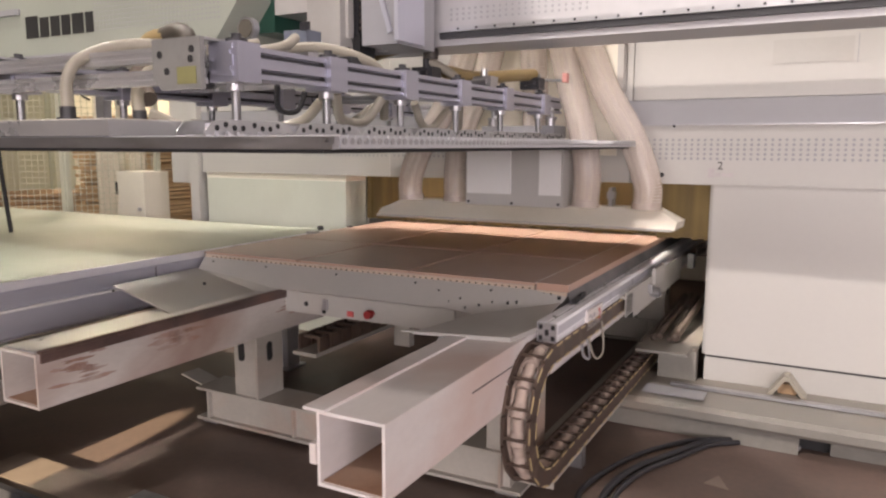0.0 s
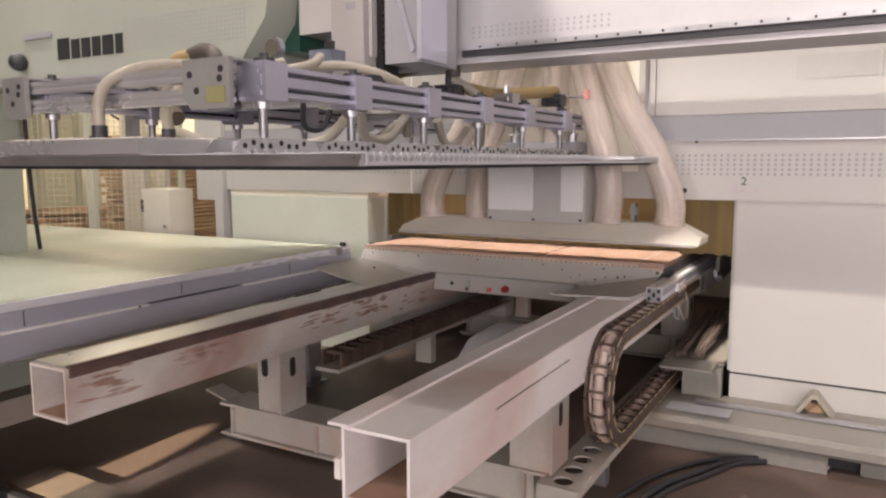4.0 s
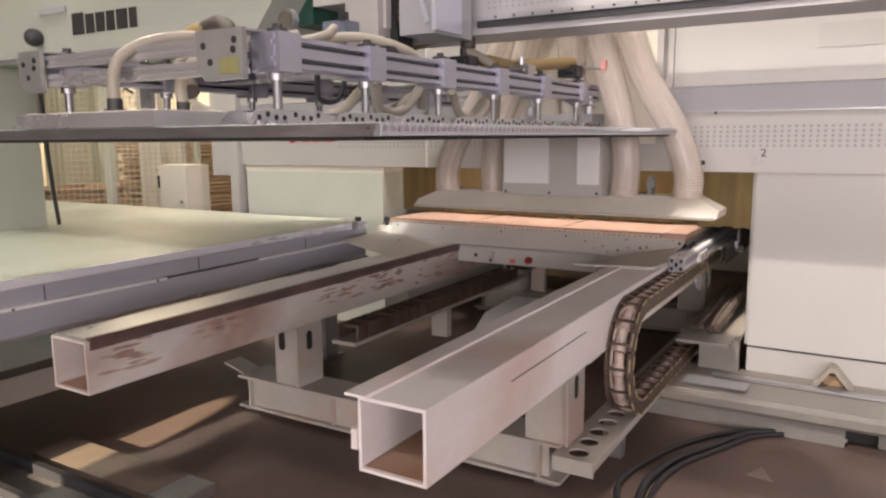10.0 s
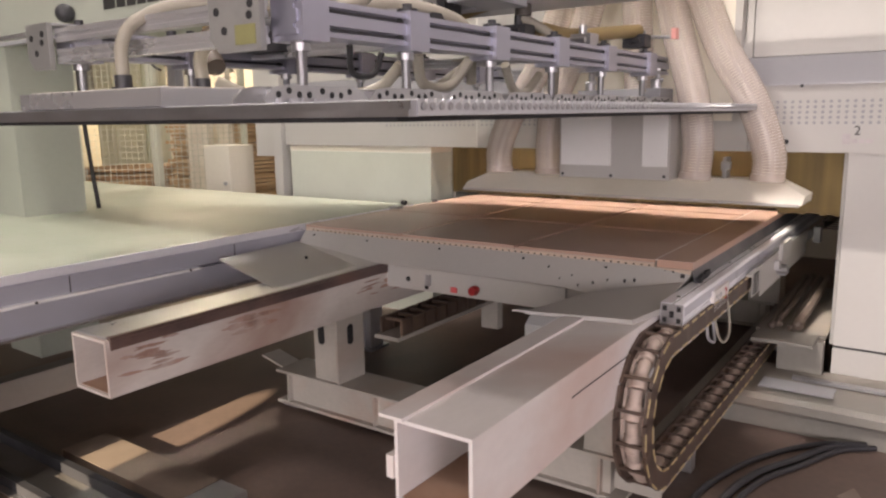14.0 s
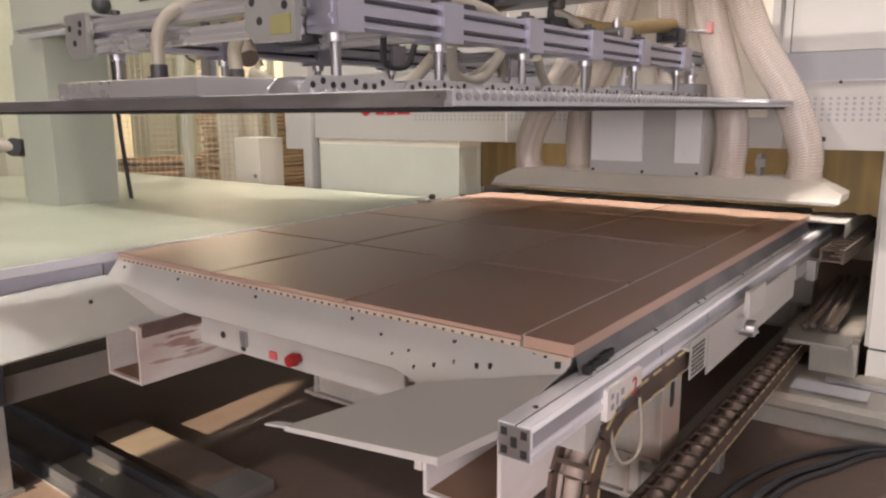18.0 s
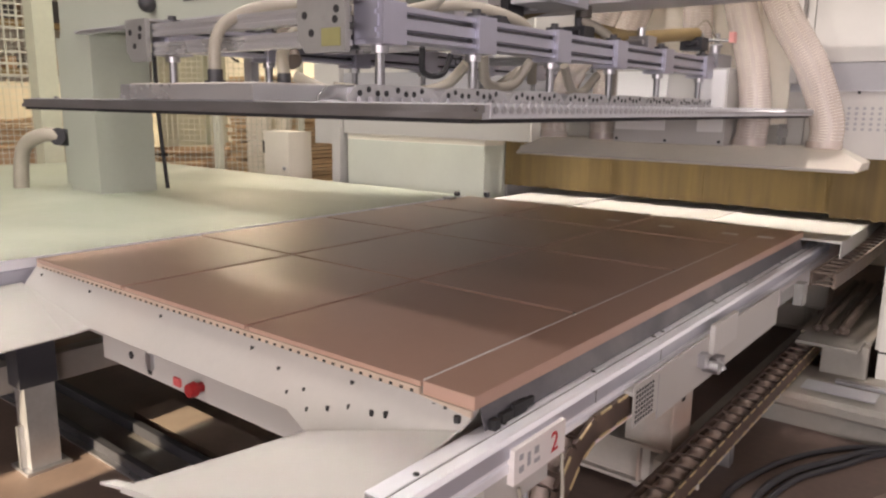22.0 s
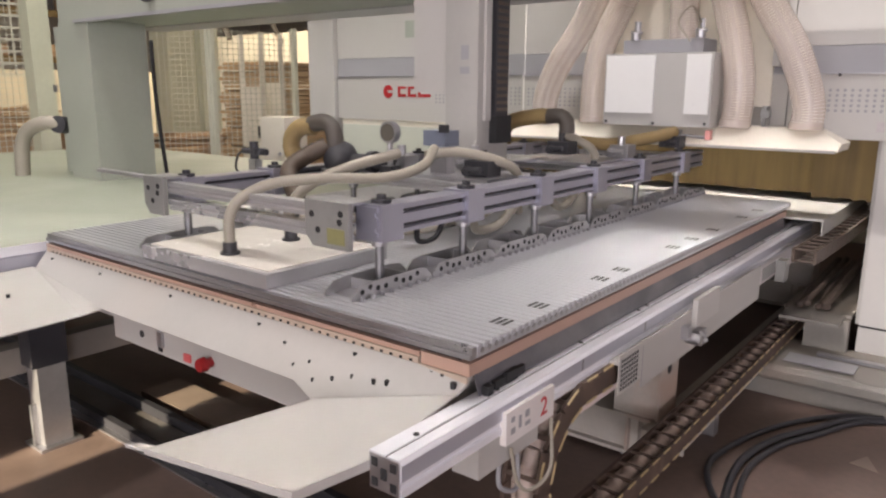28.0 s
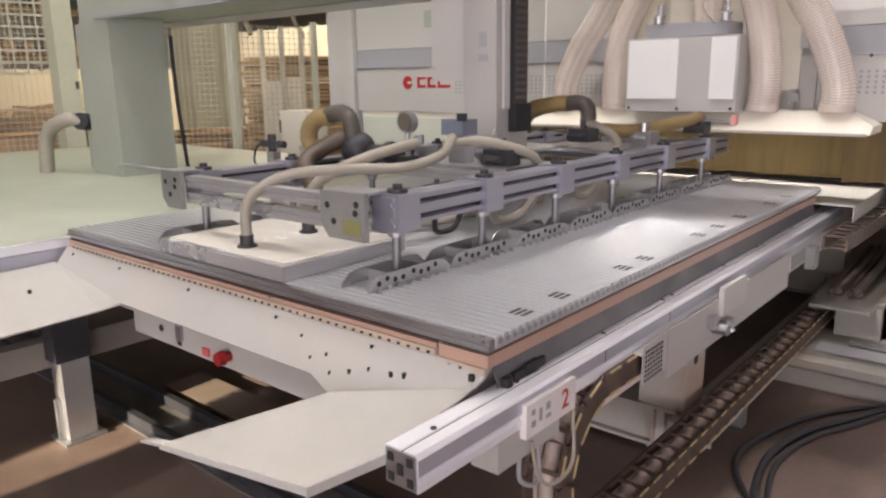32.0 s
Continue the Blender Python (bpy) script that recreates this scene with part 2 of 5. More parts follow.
DARK_HOSE = surface("dark_dusty_hose", (0.09, 0.068, 0.055), 0.6, 0, 0.25, 8, 60, 0.06, (0.2, 0.15, 0.12), 0.5)
ALU_BLUE = surface("anodised_profile", (0.55, 0.56, 0.64), 0.36, 0.5, 0.03, 1.5, 12, 0.0)
PORTAL_GREY = surface("portal_beam_paint", (0.46, 0.455, 0.47), 0.4, 0.3, 0.06, 1.5, 30, 0.01, (0.4, 0.38, 0.36), 0.3)
HINGE = surface("dull_brass_hinge", (0.55, 0.45, 0.36), 0.5)
BLOCK_GREY = surface("grey_cast_block", (0.3, 0.3, 0.29), 0.45, 0.4, 0.12, 6, 60, 0.03)
GALV = surface("galvanised_sheet", (0.5, 0.5, 0.51), 0.36, 0.8, 0.12, 5, 60, 0.03, (0.4, 0.41, 0.43), 0.4)
STEEL = surface("machined_steel", (0.45, 0.45, 0.47), 0.35, 0.9, 0.1, 8, 90, 0.03)
DARK = surface("black_rubber", (0.02, 0.02, 0.022), 0.7, 0, 0.2, 10, 80, 0.05)
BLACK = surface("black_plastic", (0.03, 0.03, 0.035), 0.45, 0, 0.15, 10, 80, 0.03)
MDF = surface("fibreboard", (0.46, 0.305, 0.24), 0.28, 0, 0.05, 0.9, 30, 0.0)
GLASS_TOP = surface("pale_green_table_top", (0.34, 0.375, 0.30), 0.45, 0, 0.07, 1.2, 20, 0.01, (0.62, 0.64, 0.55), 0.4)
FLOOR = surface("dusty_concrete", (0.16, 0.115, 0.096), 0.55, 0, 0.3, 1.3, 30, 0.1, (0.26, 0.19, 0.15), 0.7)
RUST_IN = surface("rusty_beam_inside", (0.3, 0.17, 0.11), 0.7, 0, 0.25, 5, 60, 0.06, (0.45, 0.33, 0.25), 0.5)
BEAM = surface("scuffed_beam_paint", (0.8, 0.765, 0.755), 0.42, 0, 0.07, 2.5, 50, 0.03, (0.56, 0.36, 0.29), 0.75, (1, 0.45, 1), 0.5)
BEAM_RUST = surface("rust_smeared_beam_paint", (0.62, 0.58, 0.54), 0.5, 0, 0.12, 2.2, 50, 0.05, (0.3, 0.17, 0.125), 0.9, (1, 0.5, 1.6), 0.48)
SCUFF = surface("rust_scuff", (0.34, 0.215, 0.17), 0.65, 0, 0.35, 12, 90, 0.08, (0.55, 0.48, 0.44), 0.8)
BED_GREY = surface("dusty_grey_bed_paint", (0.22, 0.21, 0.19), 0.5, 0, 0.15, 3, 40, 0.04, (0.3, 0.24, 0.19), 0.5)
RAIL_BROWN = surface("greasy_brown_rail", (0.12, 0.085, 0.078), 0.45, 0.2, 0.3, 6, 60, 0.08, (0.22, 0.12, 0.09), 0.5)
CHAIN = surface("brown_dusty_chain", (0.085, 0.058, 0.046), 0.55, 0, 0.3, 8, 60, 0.08, (0.2, 0.14, 0.1), 0.5)
CHAIN_EDGE = surface("worn_chain_edge", (0.5, 0.4, 0.22), 0.55, 0, 0.2, 20, 80, 0.05)
HOSE = surface("beige_hose", (0.31, 0.285, 0.235), 0.42, 0, 0.08, 6, 60, 0.02)
DUCT = surface("translucent_duct", (0.88, 0.79, 0.72), 0.1, 0, 0.06, 5, 60, 0.03, (0.6, 0.48, 0.38), 0.4)
DUCT.node_tree.nodes["Principled BSDF"].inputs["Alpha"].default_value = 0.42
DUCT_WIRE = surface("duct_spiral", (0.92, 0.83, 0.75), 0.08, 0, 0.05, 8, 60, 0.0)
DUCT_WIRE.node_tree.nodes["Principled BSDF"].inputs["Alpha"].default_value = 0.7
YELLOW_HOSE = surface("ochre_hose", (0.27, 0.195, 0.085), 0.5, 0, 0.12, 8, 60, 0.04)
BRUSH = surface("brown_brush_curtain", (0.17, 0.12, 0.045), 0.75, 0, 0.25, 3, 200, 0.2, None, 0, (6, 6, 0.4))
WOOD = surface("pale_wood", (0.5, 0.36, 0.21), 0.65, 0, 0.2, 3, 60, 0.06, (0.35, 0.2, 0.1), 0.4, (1, 1, 6))
RED = surface("red_plastic", (0.3, 0.016, 0.018), 0.4, 0, 0.1, 10, 60, 0.02)
RED_PAINT = surface("red_letter_paint", (0.45, 0.025, 0.03), 0.45, 0, 0.05, 10, 60, 0.01)
INK = surface("black_ink", (0.03, 0.03, 0.03), 0.5, 0, 0.1, 10, 60, 0.01)
PAPER = surface("label_paper", (0.75, 0.72, 0.7), 0.5, 0, 0.05, 10, 60, 0.01, (0.55, 0.45, 0.45), 0.3)
HALL = surface("hall_wall_cladding", (0.55, 0.51, 0.45), 0.7, 0, 0.1, 0.7, 10, 0.05, (0.45, 0.38, 0.3), 0.4)
WIRE = surface("pale_wire_mesh", (0.55, 0.56, 0.46), 0.5, 0, 0.08, 5, 50, 0.02)
CARD = surface("cardboard", (0.42, 0.28, 0.165), 0.75, 0, 0.12, 5, 60, 0.04)


def even_gloss(m, rough):
    """The same gloss all over a surface."""
    p = m.node_tree.nodes["Principled BSDF"]
    for link in list(p.inputs["Roughness"].links):
        m.node_tree.links.remove(link)
    p.inputs["Roughness"].default_value = rough


even_gloss(MDF, 0.33)
even_gloss(BAR, 0.32)


def dots(places, axis, r, deep=0.003, n=8):
    """Many flat dots made fast."""
    bm = bmesh.new()
    k = "xyz".index(axis)
    i, j = [a for a in range(3) if a != k]
    for p in places:
        ring = []
        for side in (-deep / 2, deep / 2):
            vs = []
            for q in range(n):
                c = list(p)
                c[k] += side
                c[i] += r * math.cos(2 * math.pi * q / n)
                c[j] += r * math.sin(2 * math.pi * q / n)
                vs.append(bm.verts.new(c))
            ring.append(vs)
        bm.faces.new(ring[0])
        bm.faces.new(ring[1][::-1])
        for q in range(n):
            bm.faces.new((ring[0][q], ring[0][(q + 1) % n], ring[1][(q + 1) % n], ring[1][q]))
    return bm


def holed_plate(bm, x0, x1, ys, z0, z1, r, n=16):
    """A flat bar along y with a round hole in the middle between every two of ys."""
    cx = (x0 + x1) / 2
    for ya, yb in zip(ys, ys[1:]):
        cy = (ya + yb) / 2
        for z in (z0, z1):
            inner = [bm.verts.new((cx + r * math.cos(a), cy + r * math.sin(a), z)) for a in (2 * math.pi * (k + 0.5) / n for k in range(n))]
            corner = [bm.verts.new(c) for c in ((x1, yb, z), (x0, yb, z), (x0, ya, z), (x1, ya, z))]
            q = n // 4
            for s in range(4):
                seg = [inner[(s * q + k) % n] for k in range(q)]
                for a, b in zip(seg, seg[1:]):
                    bm.faces.new((corner[s], a, b) if z == z1 else (corner[s], b, a))
                last, first = seg[-1], inner[((s + 1) * q) % n]
                bm.faces.new((corner[s], last, first, corner[(s + 1) % 4]))
            if z == z0:
                low = inner
            else:
                for k in range(n):
                    bm.faces.new((low[k], inner[k], inner[(k + 1) % n], low[(k + 1) % n]))
    ya, yb = ys[0], ys[-1]
    box(bm, x0 - 0.004, x0, ya, yb, z0 - 0.03, z1)
    box(bm, x1, x1 + 0.004, ya, yb, z0 - 0.03, z1)


def text_mesh(name, words, size, matrix, material, parent, depth=0.001):
    cu = bpy.data.curves.new(name, "FONT")
    cu.body, cu.size, cu.extrude, cu.align_x, cu.align_y = words, size, depth, "CENTER", "CENTER"
    tmp = bpy.data.objects.new(name, cu)
    scene.collection.objects.link(tmp)
    bpy.context.view_layer.update()
    me = bpy.data.meshes.new_from_object(tmp.evaluated_get(bpy.context.evaluated_depsgraph_get()))
    bpy.data.objects.remove(tmp)
    me.transform(Matrix.Translation(-origin_of(parent)) @ matrix)
    me.materials.clear()
    me.materials.append(material)
    ob = new(name, me)
    ob.parent = parent
    return ob


# ---- floor, hall ----
solid("floor", B((-30, 14, -12, 24, -0.2, 0)), FLOOR, "dusty brown concrete workshop floor", "floor", "structure")
solid("wall_north", B((-30, 14, 24, 24.3, 0, 8)), HALL, "pale hall wall cladding", "wall", "structure")
solid("wall_south", B((-30, 14, -12.3, -12, 0, 8)), HALL, "pale hall wall cladding", "wall", "structure")
solid("wall_west", B((-30.3, -30, -12, 24, 0, 8)), HALL, "pale hall wall cladding", "wall", "structure")
solid("wall_east", B((14, 14.3, -12, 24, 0, 8)), HALL, "pale hall wall cladding", "wall", "structure")
solid("ceiling", B((-30, 14, -12, 24, 8, 8.2)), HALL, "pale hall ceiling", "ceiling", "structure")


# ---- the two rail beams of the shuttle table ----
def hollow_beam(name, x0, x1, z0, z1, y0, y1, label, paint):
    t = 0.010
    ob = thing(name, ((x0 + x1) / 2, (y0 + y1) / 2, z0), label, "beam", "rail beams")
    bm = bmesh.new()
    outer, inner = [(x0, z0), (x1, z0), (x1, z1), (x0, z1)], [(x0 + t, z0 + t), (x1 - t, z0 + t), (x1 - t, z1 - t), (x0 + t, z1 - t)]
    ring = {}
    for k, pts in (("o", outer), ("i", inner)):
        for y in (y0, y1):
            ring[k, y] = [bm.verts.new((x, y, z)) for x, z in pts]
    for i in range(4):
        j = (i + 1) % 4
        bm.faces.new((ring["o", y0][i], ring["o", y0][j], ring["o", y1][j], ring["o", y1][i]))
        bm.faces.new((ring["i", y0][j], ring["i", y0][i], ring["i", y1][i], ring["i", y1][j]))
        for y in (y0, y1):
            bm.faces.new((ring["o", y][i], ring["o", y][j], ring["i", y][j], ring["i", y][i]))
    part("tube", bm, paint, ob, bevel=0.003)
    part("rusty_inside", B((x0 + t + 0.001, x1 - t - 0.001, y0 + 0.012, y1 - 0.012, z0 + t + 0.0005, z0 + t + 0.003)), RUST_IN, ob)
    return ob


beam_r = hollow_beam("rail_beam", -0.800, -0.573, 0.555, 0.778, 1.675, 7.2, "worn white steel box beam with rusty scuffs", BEAM)
part("top_strip", B((-0.838, -0.765, 1.663, 7.2, 0.7782, 0.787)), BEAM, beam_r)
part("end_tab", B((-0.822, -0.801, 1.668, 1.70, 0.62, 0.68)), BEAM, beam_r)
part("scratched_bar", B((-0.572, -0.5705, 2.2, 2.9, 0.70, 0.7035)), INK, beam_r)
beam_l = hollow_beam("rail_beam", -2.285, -2.068, 0.548, 0.755, 1.675, 7.2, "worn white steel box beam with a dark guide rail", BEAM_RUST)
part("guide_rail", B((-2.082, -2.062, 1.69, 7.2, 0.7552, 0.766), (-2.067, -2.059, 1.69, 7.2, 0.72, 0.7549)), RAIL_BROWN, beam_l, "brown greasy guide rail")
part("top_plate", B((-2.28, -2.095, 1.69, 7.2, 0.7552, 0.760)), GALV, beam_l)


def scuff(parent, x, y0, y1, z0, z1, seed):
    """A smear of rust on the right side of a beam: many thin strokes that overlap."""
    random.seed(seed)
    bm = bmesh.new()
    for k in range(26):
        long = random.uniform(0.04, 0.16)
        a = random.uniform(y0, y1 - 0.5 * long)
        c, h, lean = random.uniform(z0, z1), random.uniform(0.003, 0.011), random.uniform(-0.08, 0.08)
        n = 8
        wide = [h * random.uniform(0.6, 1.0) * math.sin(math.pi * (i + 0.2) / (n + 0.4)) for i in range(n + 1)]
        up = [(a + long * i / n, c + lean * long * i / n + wide[i]) for i in range(n + 1)]
        down = [(a + long * i / n, c + lean * long * i / n - wide[i]) for i in range(n + 1)]
        prism(bm, down + up[::-1], "x", x - 0.0005, x + 0.0004 + 0.00002 * k)
    return part("rust_scuff", bm, SCUFF, parent)


for k, (y0, y1, z0, z1) in enumerate(((1.69, 1.95, 0.60, 0.73), (2.15, 2.42, 0.63, 0.70), (2.95, 3.35, 0.62, 0.74), (3.4, 3.75, 0.60, 0.72), (3.9, 4.7, 0.58, 0.72))):
    scuff(beam_l, -2.0672, y0, y1, z0, z1, 40 + k)


def base_frame(y, group="base frames"):
    ob = thing("base_frame", (-1.45, y, 0.0), "white welded steel base frame under the beams", "frame", group)
    part("cross_member", B((-2.5, -0.72, y + 0.03, y + 0.2, 0.04, 0.19)), STEEL_WHITE, ob, bevel=0.004)
    part("bottom_flange", B((-2.56, -0.66, y, y + 0.22, 0.025, 0.0395)), STEEL_WHITE, ob)
    part("top_flange", B((-2.56, -0.66, y, y + 0.22, 0.1905, 0.203)), STEEL_WHITE, ob)
    for x0, x1 in ((-2.29, -2.12), (-0.83, -0.63)):
        post = part("post", B((x0, x1 - 0.012, y + 0.02, y + 0.19, 0.2035, 0.546)), STEEL_WHITE, ob, bevel=0.004)
        part("side_plate", B((x1 - 0.012, x1, y + 0.005, y + 0.2, 0.2035, 0.55)), STEEL_WHITE, post)
        bm = bmesh.new()
        prism(bm, [(y + 0.10 + 0.022 * math.cos(a), 0.44 + (0.03 if math.sin(a) > 0 else -0.03) + 0.022 * math.sin(a)) for a in (2 * math.pi * k / 16 for k in range(16))], "x", x1 - 0.004, x1 + 0.001)
        part("slot", bm, DARK, post)
        bm = bmesh.new()
        prism(bm, [(x0 + 0.05 + 0.022 * math.cos(a), 0.44 + (0.03 if math.sin(a) > 0 else -0.03) + 0.022 * math.sin(a)) for a in (2 * math.pi * k / 16 for k in range(16))], "y", y + 0.018, y + 0.0235)
        part("slot", bm, DARK, post)
    for x in (-2.48, -1.9, -1.3, -0.76):
        part("rib", B((x - 0.006, x + 0.006, y + 0.002, y + 0.03, 0.04, 0.19)), STEEL_WHITE, ob)
    for x in (-2.5, -1.6, -0.74):
        part("foot", B((x - 0.05, x + 0.05, y + 0.03, y + 0.17, 0.0, 0.025)), STEEL, ob)
    bm = bmesh.new()
    slab(bm, [(-2.72, y + 0.05, 0.24), (-2.56, y + 0.05, 0.2), (-2.56, y + 0.17, 0.2), (-2.72, y + 0.17, 0.24)], 0.01)
    part("gusset", bm, STEEL_WHITE, ob)
    return ob


base_frame(2.86)
base_frame(5.6)
tray = thing("chain_tray", (-0.58, 4.2, 0.0), "rusty white perforated tray under the cable chain", "tray")
bm = bmesh.new()
holed_plate(bm, -0.665, -0.49, [2.80 + 0.125 * k for k in range(22)], 0.186, 0.194, 0.042)
part("perforated_plate", bm, STEEL_WHITE, tray)
for y in (3.3, 4.2, 5.2):
    part("support", B((-0.62, -0.53, y, y + 0.06, 0.0, 0.185)), STEEL, tray)
part("front_lip", B((-0.665, -0.49, 2.786, 2.7985, 0.13, 0.194)), STEEL_WHITE, tray)
lc = thing("inner_cable_chain", (-1.98, 4.2, 0.2), "brown dusty cable chain along the inner beam side", "cable chain")
for k in range(20):
    y = 3.12 + 0.1 * k
    part("link", B((-2.06, -2.045, y, y + 0.085, 0.42, 0.5), (-1.93, -1.915, y, y + 0.085, 0.42, 0.5), (-2.045, -1.93, y + 0.03, y + 0.05, 0.48, 0.495)), CHAIN, lc)
part("chain_shelf", B((-2.064, -1.91, 3.08, 5.3, 0.40, 0.4195)), STEEL_WHITE, lc)
part("shelf_bracket", B((-2.066, -1.95, 4.1, 4.16, 0.2, 0.3995)), STEEL_WHITE, lc)
part("shelf_bracket", B((-2.066, -1.95, 5.7, 5.76, 0.2, 0.41)), STEEL_WHITE, lc)

cv = thing("floor_cover", (-1.9, 4.9, 0.0), "white sheet-metal cover between the two beams", "cover")
bm = bmesh.new()
prism(bm, [(4.6, 0.0), (5.3, 0.0), (5.3, 0.24), (4.78, 0.21), (4.6, 0.1)], "x", -2.03, -1.15)
part("cover_shell", bm, COVER_WHITE, cv, bevel=0.006)
part("cover_seam", B((-1.6, -1.596, 4.80, 5.29, 0.205, 0.2425)), GREY_STRIP, cv)

# ---- pale green loading table ----
lt = thing("loading_table", (-4.6, 2.5, 0.0), "loading table with a pale green glossy top and steel sides", "table")
part("top", B((-7.2, -2.705, 0.7, 4.25, 0.897, 0.915)), GLASS_TOP, lt, bevel=0.003)
part("edge_strip", B((-2.7045, -2.69, 0.7, 4.25, 0.88, 0.917)), ALU_MATT, lt)
rail_bm = bmesh.new()
prism(rail_bm, [(-2.76, 0.80), (-2.70, 0.80), (-2.698, 0.81), (-2.698, 0.872), (-2.705, 0.8795), (-2.76, 0.8795)], "y", 0.7, 4.25)
part("side_rail", rail_bm, ALU_BLUE, lt)
part("lower_rail", B((-2.77, -2.712, 0.7, 4.25, 0.668, 0.786)), ALU_BLUE, lt)
part("lower_lip", B((-2.71, -2.69, 0.7, 4.25, 0.656, 0.667)), ALU, lt)
# near-white colour stands in for light falling on these strips from above
part("slot_strip", B((-2.71, -2.676, 0.7, 2.53, 0.787, 0.7985)), COVER_WHITE, lt)
part("slot_strip", B((-2.71, -2.68, 3.2, 4.1, 0.787, 0.7985)), COVER_WHITE, lt)
# black bar in place of the shade inside the slot between the rails
part("shadow_gap", B((-2.79, -2.74, 0.7, 4.25, 0.7865, 0.7995)), BLACK, lt)
for y in (0.95, 1.9, 2.75, 3.6):
    part("joint", B((-2.6978, -2.696, y, y + 0.004, 0.802, 0.872)), BLACK, lt)
for y in (1.75, 2.47):
    part("bolt", dots([(-2.675, y, 0.793)], "x", 0.006, 0.006), BLACK, lt)
part("end_bracket", B((-2.70, -2.63, 4.0, 4.06, 0.88, 0.93)), STEEL, lt)
part("end_pin", dots([(-2.6, 4.03, 0.955)], "x", 0.016, 0.03, 12), BLACK, lt)
part("end_post", B((-2.705, -2.625, 4.40, 4.50, 0.66, 0.862)), CREAM, lt, "cream end post", bevel=0.006)
bm = bmesh.new()
rod(bm, (-2.66, 4.45, 0.8625), (-2.66, 4.45, 0.895), 0.012, 10)
rod(bm, (-2.66, 4.45, 0.895), (-2.66, 4.45, 0.925), 0.021, 12)
part("post_knob", bm, BLACK, lt)
for x in (-2.8, -6.8):
    for y in (1.42, 3.9):
        leg = part("leg", B((x - 0.05, x + 0.05, y - 0.06, y + 0.06, 0.0145, 0.37)), GALV, lt, bevel=0.004)
        part("leg_sleeve", B((x - 0.06, x + 0.05, y - 0.075, y + 0.075, 0.37, 0.667)), BLACK, leg)
        part("foot_plate", B((x - 0.08, x + 0.08, y - 0.09, y + 0.09, 0.0, 0.014)), STEEL, leg)
        part("brace", B((x - 0.01, x + 0.01, y - 0.085, y - 0.061, 0.015, 0.2)), STEEL, leg)
part("under_beam", B((-2.97, -2.88, 0.7, 4.2, 0.32, 0.44)), BED_GREY, lt)
part("cross_beam", B((-6.9, -2.975, 1.3, 1.4, 0.55, 0.6)), STEEL, lt)
part("cross_beam", B((-6.9, -2.975, 3.8, 3.9, 0.55, 0.6)), STEEL, lt)

# ---- machining gantry behind ----
gan = thing("machining_gantry", (-0.5, 4.9, 0.0), "large white machining centre portal with a grey stripe", "machine")
for x0, x1 in ((-4.02, -2.26), (-2.255, -0.62), (-0.615, 0.9), (0.905, 4.0)):
    part("upper_panel", B((x0, x1, 4.372, 4.6, 1.763, 3.7)), WHITE_CLEAN, gan, bevel=0.004)
    part("lower_panel", B((x0, x1, 4.365, 4.6, 1.294, 1.6195)), WHITE_CLEAN, gan, bevel=0.004)
for x0, x1 in ((-4.02, -2.26), (-2.255, 4.0)):
    part("grey_stripe", B((x0, x1, 4.374, 4.6, 1.622, 1.761)), GREY_STRIP, gan)
for x0, x1 in ((-4.02, -2.26), (-2.255, 4.0)):
    part("stripe_lip", B((x0, x1, 4.355, 4.3735, 1.6185, 1.6255)), STEEL, gan)
part("corner_post", B((-4.12, -4.03, 4.33, 5.4, 0.0, 3.2)), WHITE_CLEAN, gan, bevel=0.006)
part("end_panel", B((-4.40, -4.122, 4.40, 5.4, 1.2, 3.2)), WHITE_CLEAN, gan)
part("cabinet_panel", B((-0.157, 4.0, 4.37, 5.4, 0.335, 1.2935)), WHITE_CLEAN, gan, bevel=0.006)
part("cabinet_seam", B((-0.15, 4.0, 4.38, 5.4, 0.322, 0.334)), BLACK, gan)
part("cabinet_skirt", B((-0.157, 4.0, 4.372, 5.4, 0.0, 0.3215)), WHITE, gan)
bm = bmesh.new()
box(bm, -4.35, -2.892, 4.73, 6.0, 0.0, 1.228)
part("left_cabinet", bm, PALE_GREEN, gan, bevel=0.04)
part("left_cabinet_top", B((-4.36, -2.891, 4.735, 6.0, 1.2295, 1.275)), CREAM, gan)
bm = bmesh.new()
random.seed(4)
x = -2.88
while x < -0.01:
    w = random.uniform(0.02, 0.05)
    box(bm, x, min(x + w, 0.0), 5.0 + random.uniform(0, 0.004), 5.016, 0.925 + random.uniform(-0.004, 0.004), 1.5)
    x += w
tagged(part("brush_curtain", bm, BRUSH, gan), kind="stuff")
bm = bmesh.new()
x = -0.46
while x < -0.165:
    w = random.uniform(0.02, 0.04)
    box(bm, x, min(x + w, -0.16), 4.40 + random.uniform(0, 0.003), 4.41, 0.985 + random.uniform(-0.006, 0.006), 1.2935)
    x += w
tagged(part("side_curtain", bm, BRUSH, gan), kind="stuff")
part("passage_side", B((-2.889, -2.87, 5.02, 7.5, 0.0, 1.29)), WHITE, gan)
# unseen plate added to block lamp light from the space behind the curtain
part("inner_roof", B((-4.0, 0.4, 5.02, 8.59, 1.5, 1.52)), WHITE, gan)
part("passage_side", B((-0.175, -0.16, 4.39, 7.5, 0.335, 1.29)), WHITE, gan)
part("passage_back", B((-4.0, 0.4, 8.6, 8.7, 0.0, 3.2)), CREAM, gan)
for n, x in ((40, -0.52), (29, -2.218), (22, -3.0)):
    holes = [(x + 0.034 * i, 4.3645, 1.437 + 0.0255 * j) for i in range(n) for j in range(5)]
    tagged(part("vent_hole", dots(holes, "y", 0.0085, 0.002, 6), GREY_STRIP, gan), kind="stuff")
